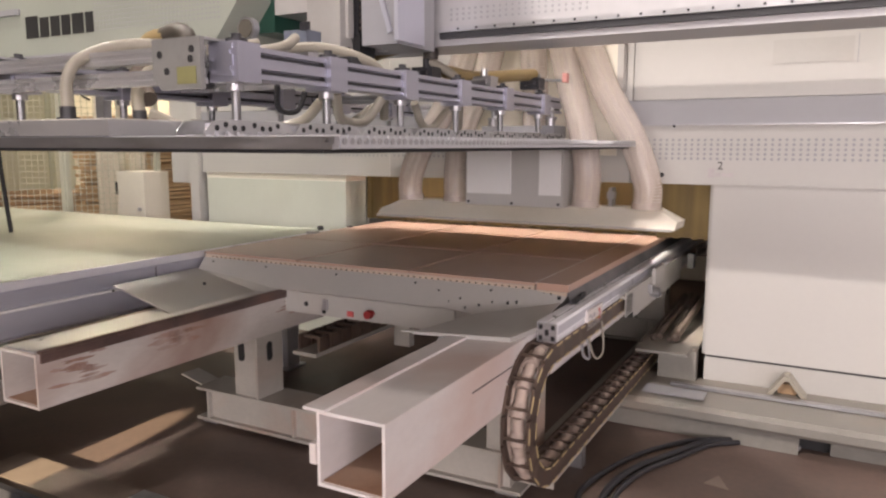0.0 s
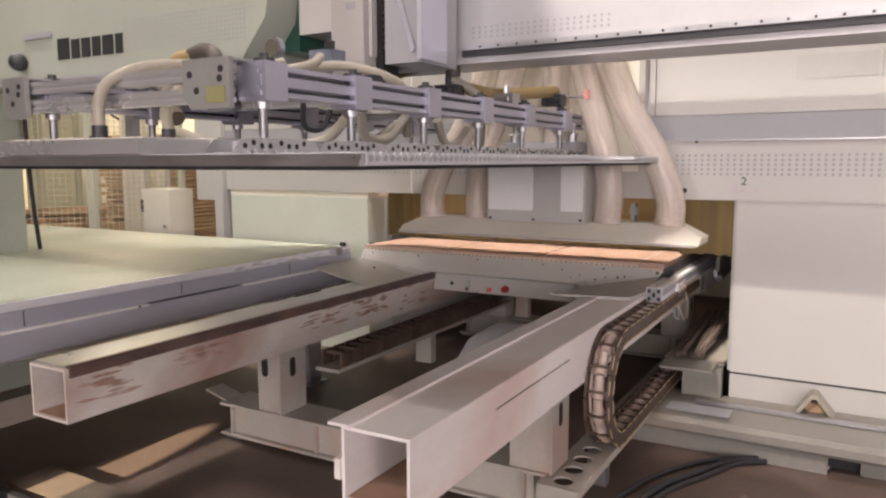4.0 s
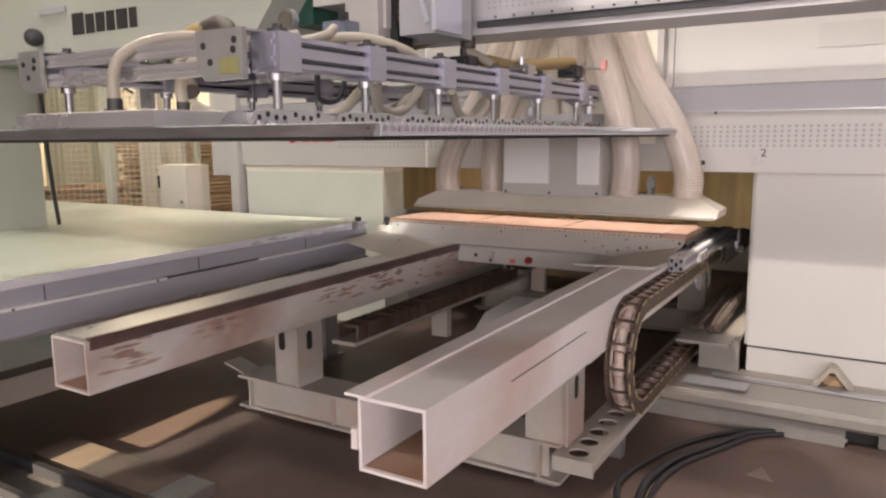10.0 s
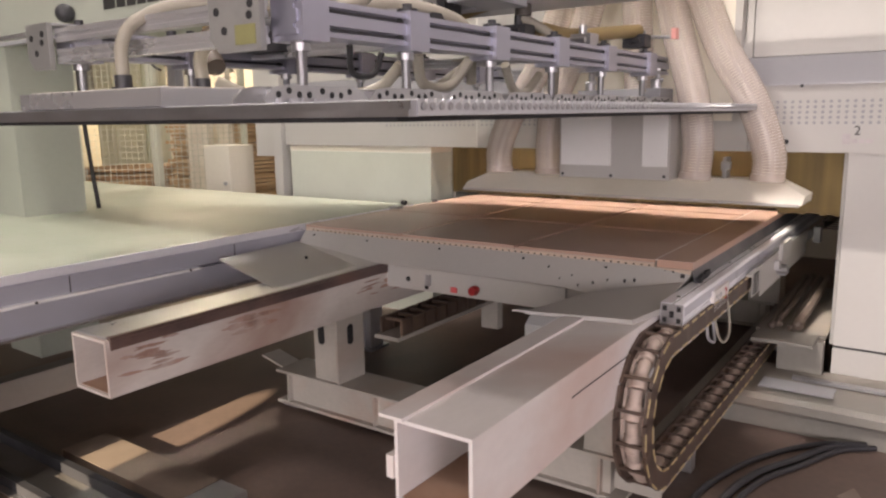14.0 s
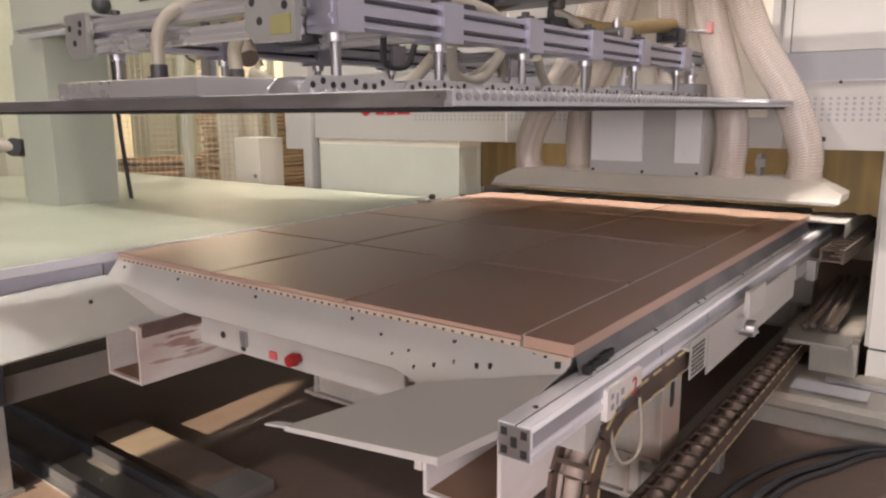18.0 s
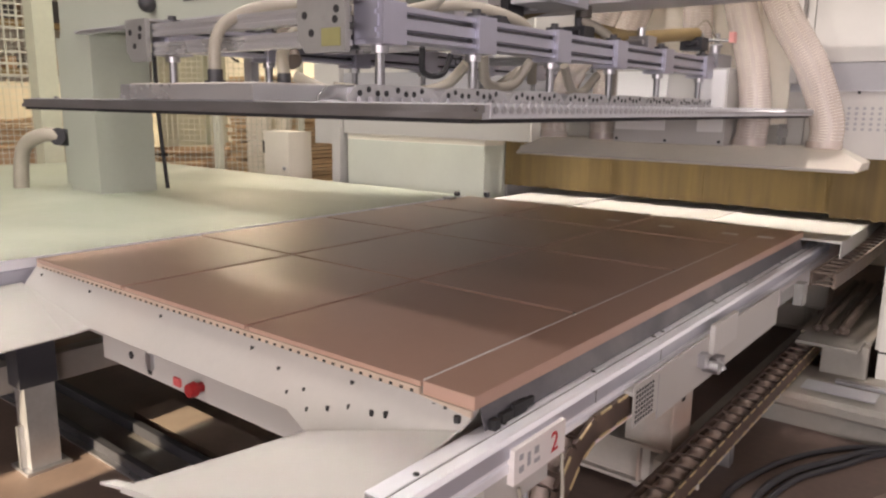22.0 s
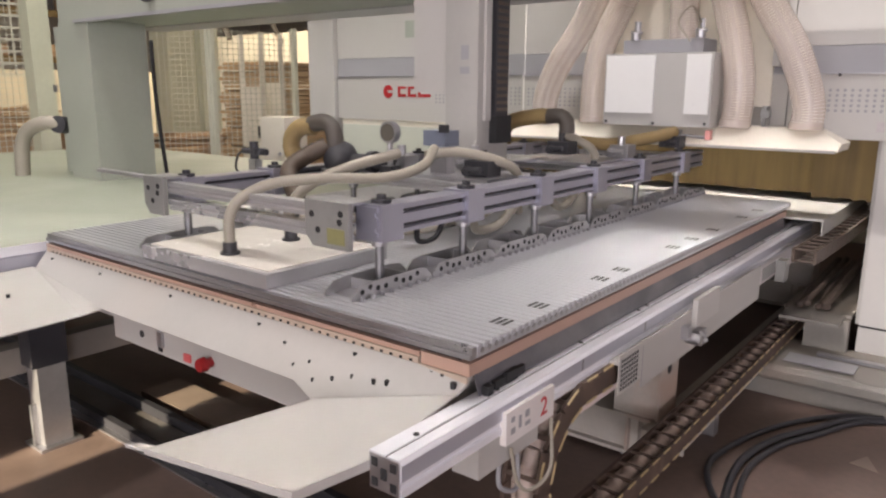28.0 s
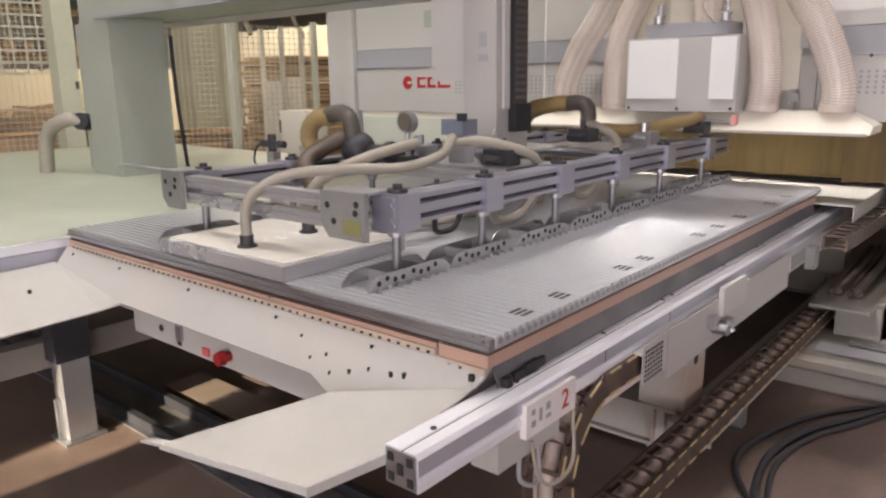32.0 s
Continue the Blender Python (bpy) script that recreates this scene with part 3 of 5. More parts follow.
part("round_hole", dots([(-0.438, 4.3645, 1.344)], "y", 0.014, 0.004, 14), DARK, gan)
part("stripe_bolt", dots([(-0.38, 4.352, 1.615), (0.8, 4.352, 1.615)], "y", 0.008, 0.01), DARK, gan)
part("panel_slot", B((0.486, 0.49, 4.369, 4.3725, 1.92, 2.06)), GREY_STRIP, gan)
part("panel_window", B((0.1, 0.47, 4.3695, 4.3722, 1.93, 2.05)), WHITE, gan)
part("wall_sticker", B((-3.3, -2.6, 4.3695, 4.3722, 1.9, 2.02)), GREY_GREEN, gan)
text_mesh("number", "2", 0.062, pose(-0.128, 4.3625, 1.398, 90, 0, 0), INK, gan)
for x0, x1, z0, z1 in ((-0.19, -0.155, 1.335, 1.385), (-0.15, -0.125, 1.34, 1.36), (-0.118, -0.097, 1.34, 1.36), (-0.09, -0.06, 1.34, 1.36)):
    part("small_label", B((x0, x1, 4.3625, 4.3648, z0, z1)), surface("label_grey", (0.5, 0.46, 0.47), 0.5), gan)
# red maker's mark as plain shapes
bm = bmesh.new()
rod(bm, (-3.47, 4.364, 1.51), (-3.47, 4.3605, 1.51), 0.048, 24)
part("maker_mark_disc", bm, RED_PAINT, gan)
part("maker_mark_cut", B((-3.47, -3.42, 4.358, 4.3604, 1.50, 1.52)), WHITE_CLEAN, gan)
for x0, x1 in ((-3.37, -3.29), (-3.27, -3.19), (-3.17, -3.05)):
    part("maker_mark_block", B((x0, x1, 4.3605, 4.364, 1.472, 1.492), (x0, x0 + 0.022, 4.3605, 4.364, 1.4925, 1.532), (x0, x1, 4.3605, 4.364, 1.5325, 1.548)), RED_PAINT, gan)

# portal's left end, scaled back from the viewpoint to fit the view, flush with its cabinet
VIEWPOINT = Vector((0.4, 0.16, 1.505))
for ob in list(gan.children):
    if ob.name.split(".")[0] not in ("left_cabinet", "left_cabinet_top", "passage_side"):
        me, base = ob.data, origin_of(gan)
        if max(v.co.x + base.x for v in me.vertices) < -2.2555:
            for v in me.vertices:
                w = VIEWPOINT + (v.co + base - VIEWPOINT) * 1.085
                w.z = max(w.z, 0.0)
                v.co = w - base

bed = thing("machine_bed", (1.5, 4.15, 0.0), "dusty white machine bed along the floor", "machine bed")
bm = bmesh.new()
prism(bm, [(4.37, 0.10), (3.92, 0.10), (3.90, 0.12), (3.90, 0.158), (3.93, 0.178), (4.37, 0.19)], "x", -0.62, 4.0)
part("bed_cover", bm, BED_GREY, bed, bevel=0.003)
part("bed_base", B((-0.62, 0.36, 3.955, 4.36, 0.0, 0.0995), (0.50, 4.0, 4.02, 4.36, 0.0, 0.0995)), BED_GREY, bed)
# black block stands in for the shaded recess below the bed cover
part("bed_gap", B((0.36, 0.4995, 4.06, 4.36, 0.0, 0.0995)), DARK, bed)
part("steel_rail", B((-0.3, 4.0, 4.16, 4.20, 0.19, 0.205)), STEEL, bed)
part("patch_plate", B((-0.42, -0.1, 3.99, 4.13, 0.1895, 0.193)), GREY_STRIP, bed)
bm = bmesh.new()
prism(bm, [(0.185, 0.192), (0.262, 0.300), (0.29, 0.300), (0.375, 0.192), (0.352, 0.192), (0.285, 0.276), (0.268, 0.276), (0.21, 0.192)], "x", 0, 1)
for v in bm.verts:
    v.co = Vector((v.co.y, 4.25 + 0.1 * v.co.x, v.co.z))
part("bracket", bm, HOSE, bed)
part("bracket_core", B((0.235, 0.325, 4.30, 4.345, 0.192, 0.245)), CARD, bed)
bm = bmesh.new()
rod(bm, (0.27, 4.0, 0.03), (0.37, 3.97, 0.03), 0.012)
rod(bm, (0.32, 3.985, 0.028), (0.345, 3.978, 0.028), 0.022)
solid("floor_bolt", bm, STEEL, "steel bolt lying on the dusty floor", "bolt")

# ---- extraction hood with its ducts ----
HOOD = Vector((-1.23, 4.2, 1.06))
hood = thing("extraction_hood", HOOD, "cream extraction hood with translucent ribbed ducts", "extraction hood")
bm = bmesh.new()
prism(bm, [(-2.17, 1.062), (-0.30, 1.062), (-0.295, 1.10), (-0.43, 1.165), (-2.05, 1.165), (-2.175, 1.10)], "y", 4.09, 4.34)
for v in bm.verts:
    if v.co.y < 4.2:
        v.co.y = 4.066 + (v.co.z - 1.062) * 1.5
part("hood_body", bm, CREAM, hood, bevel=0.008)
part("hood_lip", B((-2.165, -0.31, 4.055, 4.066, 1.056, 1.068)), WHITE, hood)
for k in range(15):
    part("rivet", dots([(-2.1 + 0.12 * k, 4.0535, 1.062)], "y", 0.005, 0.004, 6), STEEL, hood)
part("head_cover", B((-1.53, -0.92, 4.07, 4.33, 1.157, 1.545)), WHITE_CLEAN, hood, "light grey machine head cover", bevel=0.012)
for x0, x1 in ((-1.518, -1.235), (-1.06, -0.932)):
    part("cover_pad", B((x0, x1, 4.058, 4.0695, 1.225, 1.536)), COVER_WHITE, hood, "bright white cover pad", bevel=0.004)
for x, z in ((-1.51, 1.175), (-1.51, 1.33), (-1.51, 1.52), (-0.945, 1.175), (-0.945, 1.33), (-0.945, 1.52), (-1.23, 1.172)):
    part("cover_screw", dots([(x, 4.067, z)], "y", 0.008, 0.006, 8), DARK, hood)
part("head_core", B((-1.45, -1.0, 4.12, 4.33, 1.55, 1.62)), GREY_STRIP, hood)
for path in ([(-0.48, 4.2, 1.16), (-0.48, 4.2, 1.30), (-0.57, 4.19, 1.55), (-0.74, 4.18, 1.85), (-0.90, 4.18, 2.3), (-0.98, 4.18, 2.9)],
             [(-0.83, 4.2, 1.16), (-0.82, 4.2, 1.35), (-0.86, 4.2, 1.6), (-0.96, 4.2, 1.95), (-1.06, 4.2, 2.4), (-1.1, 4.2, 2.9)],
             [(-1.16, 4.26, 1.55), (-1.17, 4.26, 1.8), (-1.2, 4.26, 2.3), (-1.22, 4.26, 2.9)],
             [(-1.66, 4.2, 1.16), (-1.66, 4.2, 1.35), (-1.62, 4.2, 1.6), (-1.46, 4.2, 1.95), (-1.36, 4.2, 2.4), (-1.34, 4.2, 2.9)],
             [(-1.99, 4.2, 1.16), (-1.99, 4.2, 1.30), (-1.90, 4.19, 1.5), (-1.70, 4.18, 1.8), (-1.52, 4.18, 2.3), (-1.45, 4.18, 2.9)]):
    bm = bmesh.new()
    smooth = even(spline(path, 10), 0.011)
    tube(bm, smooth, 0.078, 16)
    duct = part("duct", bm, DUCT, hood)
    bm = bmesh.new()
    coil, turn = [], 0
    for i in range(0, len(smooth) - 1):
        way = (smooth[i + 1] - smooth[i]).normalized()
        s = Vector((0, 1, 0))
        s = (s - way * s.dot(way)).normalized()
        u = way.cross(s)
        for k in range(8):
            a = 2 * math.pi * 0.8 * (i + k / 8)
            coil.append(smooth[i] + (smooth[i + 1] - smooth[i]) * k / 8 + 0.0795 * (math.cos(a) * s + math.sin(a) * u))
    tube(bm, coil, 0.0016, 4)
    part("duct_spiral", bm, DUCT_WIRE, duct)
    bm = bmesh.new()
    rod(bm, smooth[0] + Vector((0, 0, 0.002)), smooth[0] + Vector((0, 0, 0.035)), 0.083, 18)
    part("duct_clamp", bm, DUCT, duct)
for x, r in ((-1.38, 0.018), (-1.02, 0.014)):
    bm = bmesh.new()
    rod(bm, (x, 4.14, 1.5), (x, 4.14, 1.72), r)
    rod(bm, (x - 0.03, 4.13, 1.66), (x + 0.03, 4.13, 1.66), 0.01)
    rod(bm, (x, 4.12, 1.62), (x, 4.12, 1.66), 0.026)
    part("air_cylinder", bm, STEEL, hood)
bm = bmesh.new()
tube(bm, spline([(-1.02, 4.12, 1.7), (-1.05, 4.05, 1.78), (-1.12, 4.06, 1.7), (-1.05, 4.06, 1.6)]), 0.006, 6)
part("air_line", bm, HOSE, hood)
part("hood_hook", B((-0.70, -0.68, 4.22, 4.3, 1.166, 1.27), (-0.70, -0.655, 4.19, 4.2195, 1.21, 1.25)), BLOCK_GREY, hood)
head = thing("gantry_carriage", (-1.2, 4.34, 1.7), "cream carriage cover on the portal behind the ducts", "machine part")
part("carriage_cover", B((-1.75, -0.70, 4.345, 4.364, 1.45, 3.7)), CREAM, head, bevel=0.006)
part("carriage_edge", B((-0.695, -0.66, 4.30, 4.3635, 1.66, 3.1)), WHITE_CLEAN, head)

# ---- loader portal ----
por = thing("loader_portal", (-2.0, 3.2, 0.0), "grey steel loader portal spanning the tables", "portal")
part("beam", B((-5.0, 4.0, 3.15, 3.45, 1.957, 2.55)), PORTAL_GREY, por, bevel=0.004)
part("guide_rail", B((-1.2, 4.0, 3.118, 3.1495, 2.012, 2.034)), STEEL, por)
# black strip laid below the rail as its painted shade
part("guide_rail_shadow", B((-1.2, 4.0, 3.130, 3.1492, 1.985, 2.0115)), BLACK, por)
for k in range(40):
    part("rail_bolt", dots([(-1.1 + 0.09 * k, 3.1165, 2.023)], "y", 0.006, 0.003, 6), DARK, por)
part("beam_vent_hole", dots([(-1.15 + 0.03 * i, 3.1485, 2.07 + 0.022 * j) for i in range(22) for j in range(3)], "y", 0.006, 0.003, 6), GREY_STRIP, por)
bm = bmesh.new()
slab(bm, [(-4.9, 2.60, 2.7), (-4.9, 2.60, 1.962), (-2.06, 2.60, 1.962), (-1.9, 2.60, 2.15), (-1.8, 2.60, 2.7)], 0.54)
part("cover", bm, GREY_GREEN, por, bevel=0.004)
part("cover_vent_hole", dots([(-2.85 + 0.025 * i, 2.5995, 2.07 + 0.021 * j) for i in range(34) for j in range(8)], "y", 0.005, 0.003, 6), GREY_STRIP, por)
# dark maker's mark as plain blocks
x = -3.41
for w, h in ((0.105, 0.112), (0.075, 0.1), (0.075, 0.1), (0.07, 0.1), (0.09, 0.1), (0.06, 0.1)):
    part("maker_mark_block", B((x, x + w, 2.597, 2.5995, 2.063, 2.063 + h)), INK, por)
    x += w + 0.014
bm = bmesh.new()
bmesh.ops.create_uvsphere(bm, u_segments=16, v_segments=10, radius=0.05, matrix=Matrix.Translation((-3.72, 2.56, 2.07)))
part("signal_lamp", bm, BLACK, por)
part("lamp_bracket", B((-3.70, -3.45, 2.585, 2.5998, 2.19, 2.22)), GREY_STRIP, por)
bm = bmesh.new()
prism(bm, [(2.57, 0.0), (2.97, 0.0), (2.97, 1.959), (2.57, 1.959)], "x", -4.85, -4.45)
part("leg", bm, GREY_GREEN, por, bevel=0.006)
part("leg_side", B((-5.25, -4.955, 2.72, 3.1, 0.0, 1.957)), GREY_GREEN, por)
part("leg_clip", B((-4.98, -4.94, 2.555, 2.569, 1.50, 1.55)), STEEL, por)
part("under_rail", B((-4.6, -1.9, 2.55, 2.599, 1.945, 1.965)), GREY_STRIP, por)
bm = bmesh.new()
tube(bm, spline([(-4.42, 2.99, 1.85), (-4.43, 3.0, 1.5), (-4.45, 3.03, 1.2), (-4.46, 3.06, 0.92)]), 0.014, 8)
part("power_cable", bm, DARK, por)
bm = bmesh.new()
tube(bm, even(spline([(-4.93, 2.56, 1.27), (-5.0, 2.48, 1.29), (-5.15, 2.40, 1.2), (-5.2, 2.38, 0.95), (-5.2, 2.38, 0.6)]), 0.02), 0.05, 12)
part("suction_hose", bm, HOSE, por)
bm = bmesh.new()
rod(bm, (-4.95, 2.6, 1.27), (-4.90, 2.52, 1.28), 0.06, 14)
part("hose_collar", bm, BLACK, por)

# ---- shuttle table (built where it ends up) ----
TAB = Vector((-1.6, 2.9, 0.79))
tab = thing("shuttle_table", TAB, "white shuttle table with a brown fibreboard bed", "machine table")
part("base_board", B((-2.655, -0.69, 1.426, 4.24, 0.8605, 0.9035), (-0.69, -0.562, 1.426, 4.24, 0.8605, 0.886)), WHITE, tab)
xs, ys = [-2.66, -2.0, -1.325, -0.685, -0.538], [1.42, 2.14, 2.925, 3.66, 4.25]
g = 0.011
for i in range(3):
    for j in range(4):
        part("board", B((xs[i] + (g if i else 0), xs[i + 1] - (0.004 if i == 2 else g), ys[j] + (g if j else 0), ys[j + 1] - (g if j < 3 else 0), 0.904, 0.916)), MDF, tab, bevel=0.0015)
part("edge_board", B((xs[3] + 0.003, xs[4], ys[0], ys[3] + 0.1, 0.888, 0.919)), MDF, tab, bevel=0.0015)
part("edge_board", B((xs[3] + 0.003, xs[4], ys[3] + 0.104, ys[4], 0.888, 0.9185)), MDF, tab, bevel=0.0015)
for x in xs[1:3]:
    part("joint_strip", B((x - 0.0055, x + 0.0055, ys[0], ys[4], 0.9038, 0.9125)), MDF, tab)
for y in ys[1:4]:
    part("joint_end", dots([(-0.694, y, 0.9165)], "z", 0.007, 0.003, 8), DARK, tab)
    for x0, x1 in zip(xs[:3], xs[1:]):
        part("joint_strip", B((x0 + 0.013, x1 - 0.013, y - 0.0055, y + 0.0055, 0.9038, 0.9125)), MDF, tab)
part("groove_line", B((-0.6885, -0.6815, 1.43, 3.66, 0.909, 0.9195)), PAPER, tab)
for x in (-1.43, -1.13, -0.8, -0.63):
    part("board_mark", B((x - 0.045, x + 0.03, 3.915, 3.965, 0.9157, 0.9167 if x < -0.7 else 0.9195)), PAPER, tab)
for k in range(62):
    x, z = -2.6 + 0.0325 * k, 0.8885 if k < 59 else 0.8725
    part("hinge_knuckle", B((x, x + 0.008, 1.4135, 1.4165, z, z + 0.006)), DARK, tab)
part("hinge_strip", B((-2.655, -0.69, 1.4167, 1.4258, 0.8865, 0.902), (-0.69, -0.545, 1.4167, 1.4258, 0.8705, 0.8865)), HINGE, tab, bevel=0.002)
part("table_frame", B((-2.62, -0.60, 1.46, 4.3, 0.79, 0.8602)), WHITE, tab)
part("rear_cover", B((-2.62, -0.36, 4.255, 5.6, 0.876, 0.884), (-0.364, -0.36, 4.255, 5.6, 0.80, 0.876)), WHITE_CLEAN, tab)
part("rear_cover_rail", B((-2.1, -2.0, 4.26, 5.4, 0.8845, 0.893)), WHITE, tab)
part("rear_cover_rail", B((-1.3, -1.1, 4.3, 5.4, 0.8845, 0.89)), WHITE, tab)
bm = bmesh.new()
slab(bm, [(-2.66, 1.4165, 0.886), (-2.665, 1.36, 0.812), (-2.06, 1.33, 0.777), (-1.05, 1.33, 0.777), (-0.90, 1.265, 0.78), (-0.56, 1.40, 0.846), (-0.545, 1.4165, 0.87), (-0.69, 1.4165, 0.886)], 0.008)
part("fascia", bm, WHITE, tab)
part("fascia_back", B((-2.6, -0.6, 1.43, 1.458, 0.70, 0.86)), WHITE, tab)
for x in (-2.58, -2.2, -1.74, -1.28, -0.89, -0.573):
    part("fascia_screw", dots([(x, 1.406, 0.864)], "z", 0.008, 0.014, 10), DARK, tab)
random.seed(9)
for x, f in ((-1.03, 0.6), (-0.99, 0.9), (-0.87, 0.6), (-0.80, 0.55), (-0.76, 0.5), (-1.08, 0.75), (-1.15, 0.4), (-0.93, 0.75)):
    y, z = 1.4165 - 0.087 * f, 0.884 - 0.107 * f
    part("fascia_nick", B((x, x + random.uniform(0.004, 0.010), y, y + random.uniform(0.004, 0.012), z - 0.006, z + 0.008)), DARK, tab)
strip = part("control_strip", B((-2.0, -1.0, 1.322, 1.338, 0.683, 0.79)), WHITE, tab, bevel=0.003)
part("strip_end", B((-2.05, -2.0005, 1.322, 1.46, 0.683, 0.79)), WHITE, strip)
part("strip_return", B((-2.0, -1.0, 1.3385, 1.46, 0.683, 0.692)), CREAM, strip)
part("key_hole", dots([(-1.86, 1.321, 0.733)], "y", 0.013, 0.004, 12), DARK, strip)
part("toggle_latch", B((-1.75, -1.72, 1.310, 1.3218, 0.715, 0.768)), STEEL, strip)
part("latch_slot", B((-1.756, -1.736, 1.318, 1.3219, 0.695, 0.722)), DARK, strip)
glow = bpy.data.materials.new("lit_red_indicator")
glow.use_nodes = True
glow.node_tree.nodes["Principled BSDF"].inputs["Base Color"].default_value = (0.45, 0.09, 0.09, 1)
glow.node_tree.nodes["Principled BSDF"].inputs["Emission Color"].default_value = (1, 0.12, 0.12, 1)
glow.node_tree.nodes["Principled BSDF"].inputs["Emission Strength"].default_value = 0.12
part("indicator", B((-1.60, -1.565, 1.314, 1.3218, 0.698, 0.724)), glow, strip)
bm = bmesh.new()
rod(bm, (-1.455, 1.322, 0.728), (-1.455, 1.298, 0.728), 0.016, 16)
rod(bm, (-1.455, 1.298, 0.728), (-1.455, 1.275, 0.728), 0.024, 18, 0.02)
part("stop_button", bm, RED, strip)
strip.location += Vector((-0.07, 0.075, -0.036))
bm = bmesh.new()
slab(bm, [(-0.90, 1.265, 0.789), (-0.975, 0.865, 0.792), (-0.60, 0.945, 0.794), (-0.565, 1.12, 0.80), (-0.562, 1.40, 0.845)], 0.004)
slab(bm, [(-0.60, 0.945, 0.794), (-0.598, 0.942, 0.775), (-0.562, 1.118, 0.78), (-0.564, 1.12, 0.80)], 0.004)
slab(bm, [(-0.975, 0.865, 0.792), (-0.975, 0.861, 0.782), (-0.60, 0.941, 0.778), (-0.60, 0.945, 0.794)], 0.004)
slab(bm, [(-1.02, 0.845, 0.795), (-0.975, 0.862, 0.793), (-0.972, 0.885, 0.793), (-1.005, 0.87, 0.795)], 0.006)
part("wing", bm, WHITE, tab)
bm = bmesh.new()
slab(bm, [(-2.08, 0.705, 0.75), (-2.12, 1.276, 0.753), (-2.07, 1.333, 0.776), (-2.675, 1.365, 0.83), (-2.63, 0.798, 0.83)], 0.004)
part("wing", bm, WHITE, tab)
part("wing_screw", dots([(-2.40, 1.16, 0.80)], "z", 0.007, 0.012, 8), DARK, tab)
rail_bm = bmesh.new()
prism(rail_bm, [(-0.56, 0.747), (-0.475, 0.747), (-0.475, 0.765), (-0.481, 0.768), (-0.481, 0.778), (-0.475, 0.781), (-0.475, 0.818), (-0.481, 0.8275), (-0.512, 0.8275), (-0.513, 0.824), (-0.518, 0.824), (-0.519, 0.8275), (-0.56, 0.8275)], "y", 1.112, 4.6)
edge = part("edge_rail", rail_bm, ALU_MATT, tab)
part("rail_face", B((-0.4748, -0.4742, 1.113, 4.6, 0.7825, 0.8165)), ALU_BLUE, edge)
part("rail_end", B((-0.557, -0.478, 1.1085, 1.1115, 0.75, 0.825)), STEEL, edge)
part("profile_void", B((-0.55, -0.535, 1.106, 1.1083, 0.757, 0.775), (-0.55, -0.535, 1.106, 1.1083, 0.80, 0.818), (-0.525, -0.510, 1.106, 1.1083, 0.776, 0.80), (-0.5, -0.485, 1.106, 1.1083, 0.757, 0.775), (-0.5, -0.485, 1.106, 1.1083, 0.80, 0.818)), DARK, edge)
for y in (1.22, 1.52, 1.95, 2.35, 2.42, 2.9, 3.3, 3.36, 3.8):
    part("rail_bolt", dots([(-0.528, y, 0.828)], "z", 0.007, 0.003, 8), DARK, edge)
for y in (1.86, 2.28):
    part("rail_joint", B((-0.4741, -0.4735, y, y + 0.003, 0.782, 0.816)), BLACK, edge)
bm = bmesh.new()
slab(bm, [(-0.552, 1.46, 0.885), (-0.536, 1.46, 0.8285), (-0.536, 4.25, 0.8285), (-0.552, 4.25, 0.885)], 0.003)
part("edge_sheet", bm, SHEET_GREY, tab)
part("rail_slot", B((-0.5182, -0.5138, 1.113, 4.6, 0.8241, 0.8248)), DARK, edge)
bm = bmesh.new()
random.seed(12)
for k in range(16):
    x0, y0 = random.uniform(-0.552, -0.535), random.uniform(1.46, 1.66)
    box(bm, x0, x0 + random.uniform(0.01, 0.02), y0, y0 + random.uniform(0.02, 0.05), 0.8283, random.uniform(0.836, 0.858))
tagged(part("cable_clamp", bm, DARK, tab), kind="stuff")
side = part("side_panel", B((-0.446, -0.443, 2.03, 2.2, 0.66, 0.782), (-0.446, -0.443, 2.2, 3.48, 0.628, 0.782), (-0.4735, -0.4465, 2.03, 3.48, 0.752, 0.762)), WHITE, tab)
tagged(part("vent_hole", dots([(-0.4425, 2.05 + 0.018 * i, 0.673 + 0.0145 * j) for i in range(7) for j in range(7)], "x", 0.0055, 0.002, 6), DARK, side), kind="stuff")
part("panel_joint", B((-0.4428, -0.442, 2.198, 2.2015, 0.63, 0.769)), GREY_STRIP, side)
part("cover_plate", B((-0.4428, -0.425, 2.62, 2.86, 0.72, 0.82)), WHITE_CLEAN, side, bevel=0.002)
bm = bmesh.new()
box(bm, -0.4428, -0.42, 2.52, 2.56, 0.70, 0.745)
rod(bm, (-0.4428, 2.58, 0.69), (-0.39, 2.58, 0.69), 0.02)
rod(bm, (-0.42, 2.62, 0.67), (-0.40, 2.62, 0.70), 0.014)
rod(bm, (-0.42, 2.66, 0.68), (-0.40, 2.66, 0.66), 0.012)
box(bm, -0.4428, -0.41, 2.64, 2.70, 0.65, 0.70)
part("pneumatic_valve", bm, STEEL, side)
plate = part("sign_box", B((-0.555, -0.48, 1.38, 1.64, 0.665, 0.746)), WHITE, tab)
part("sign", B((-0.4795, -0.462, 1.465, 1.685, 0.720, 0.803)), PAPER, plate, "white label plate with a red number")
text_mesh("number", "2", 0.07, pose(-0.4612, 1.635, 0.762, 90, 0, 90), RED_PAINT, plate)
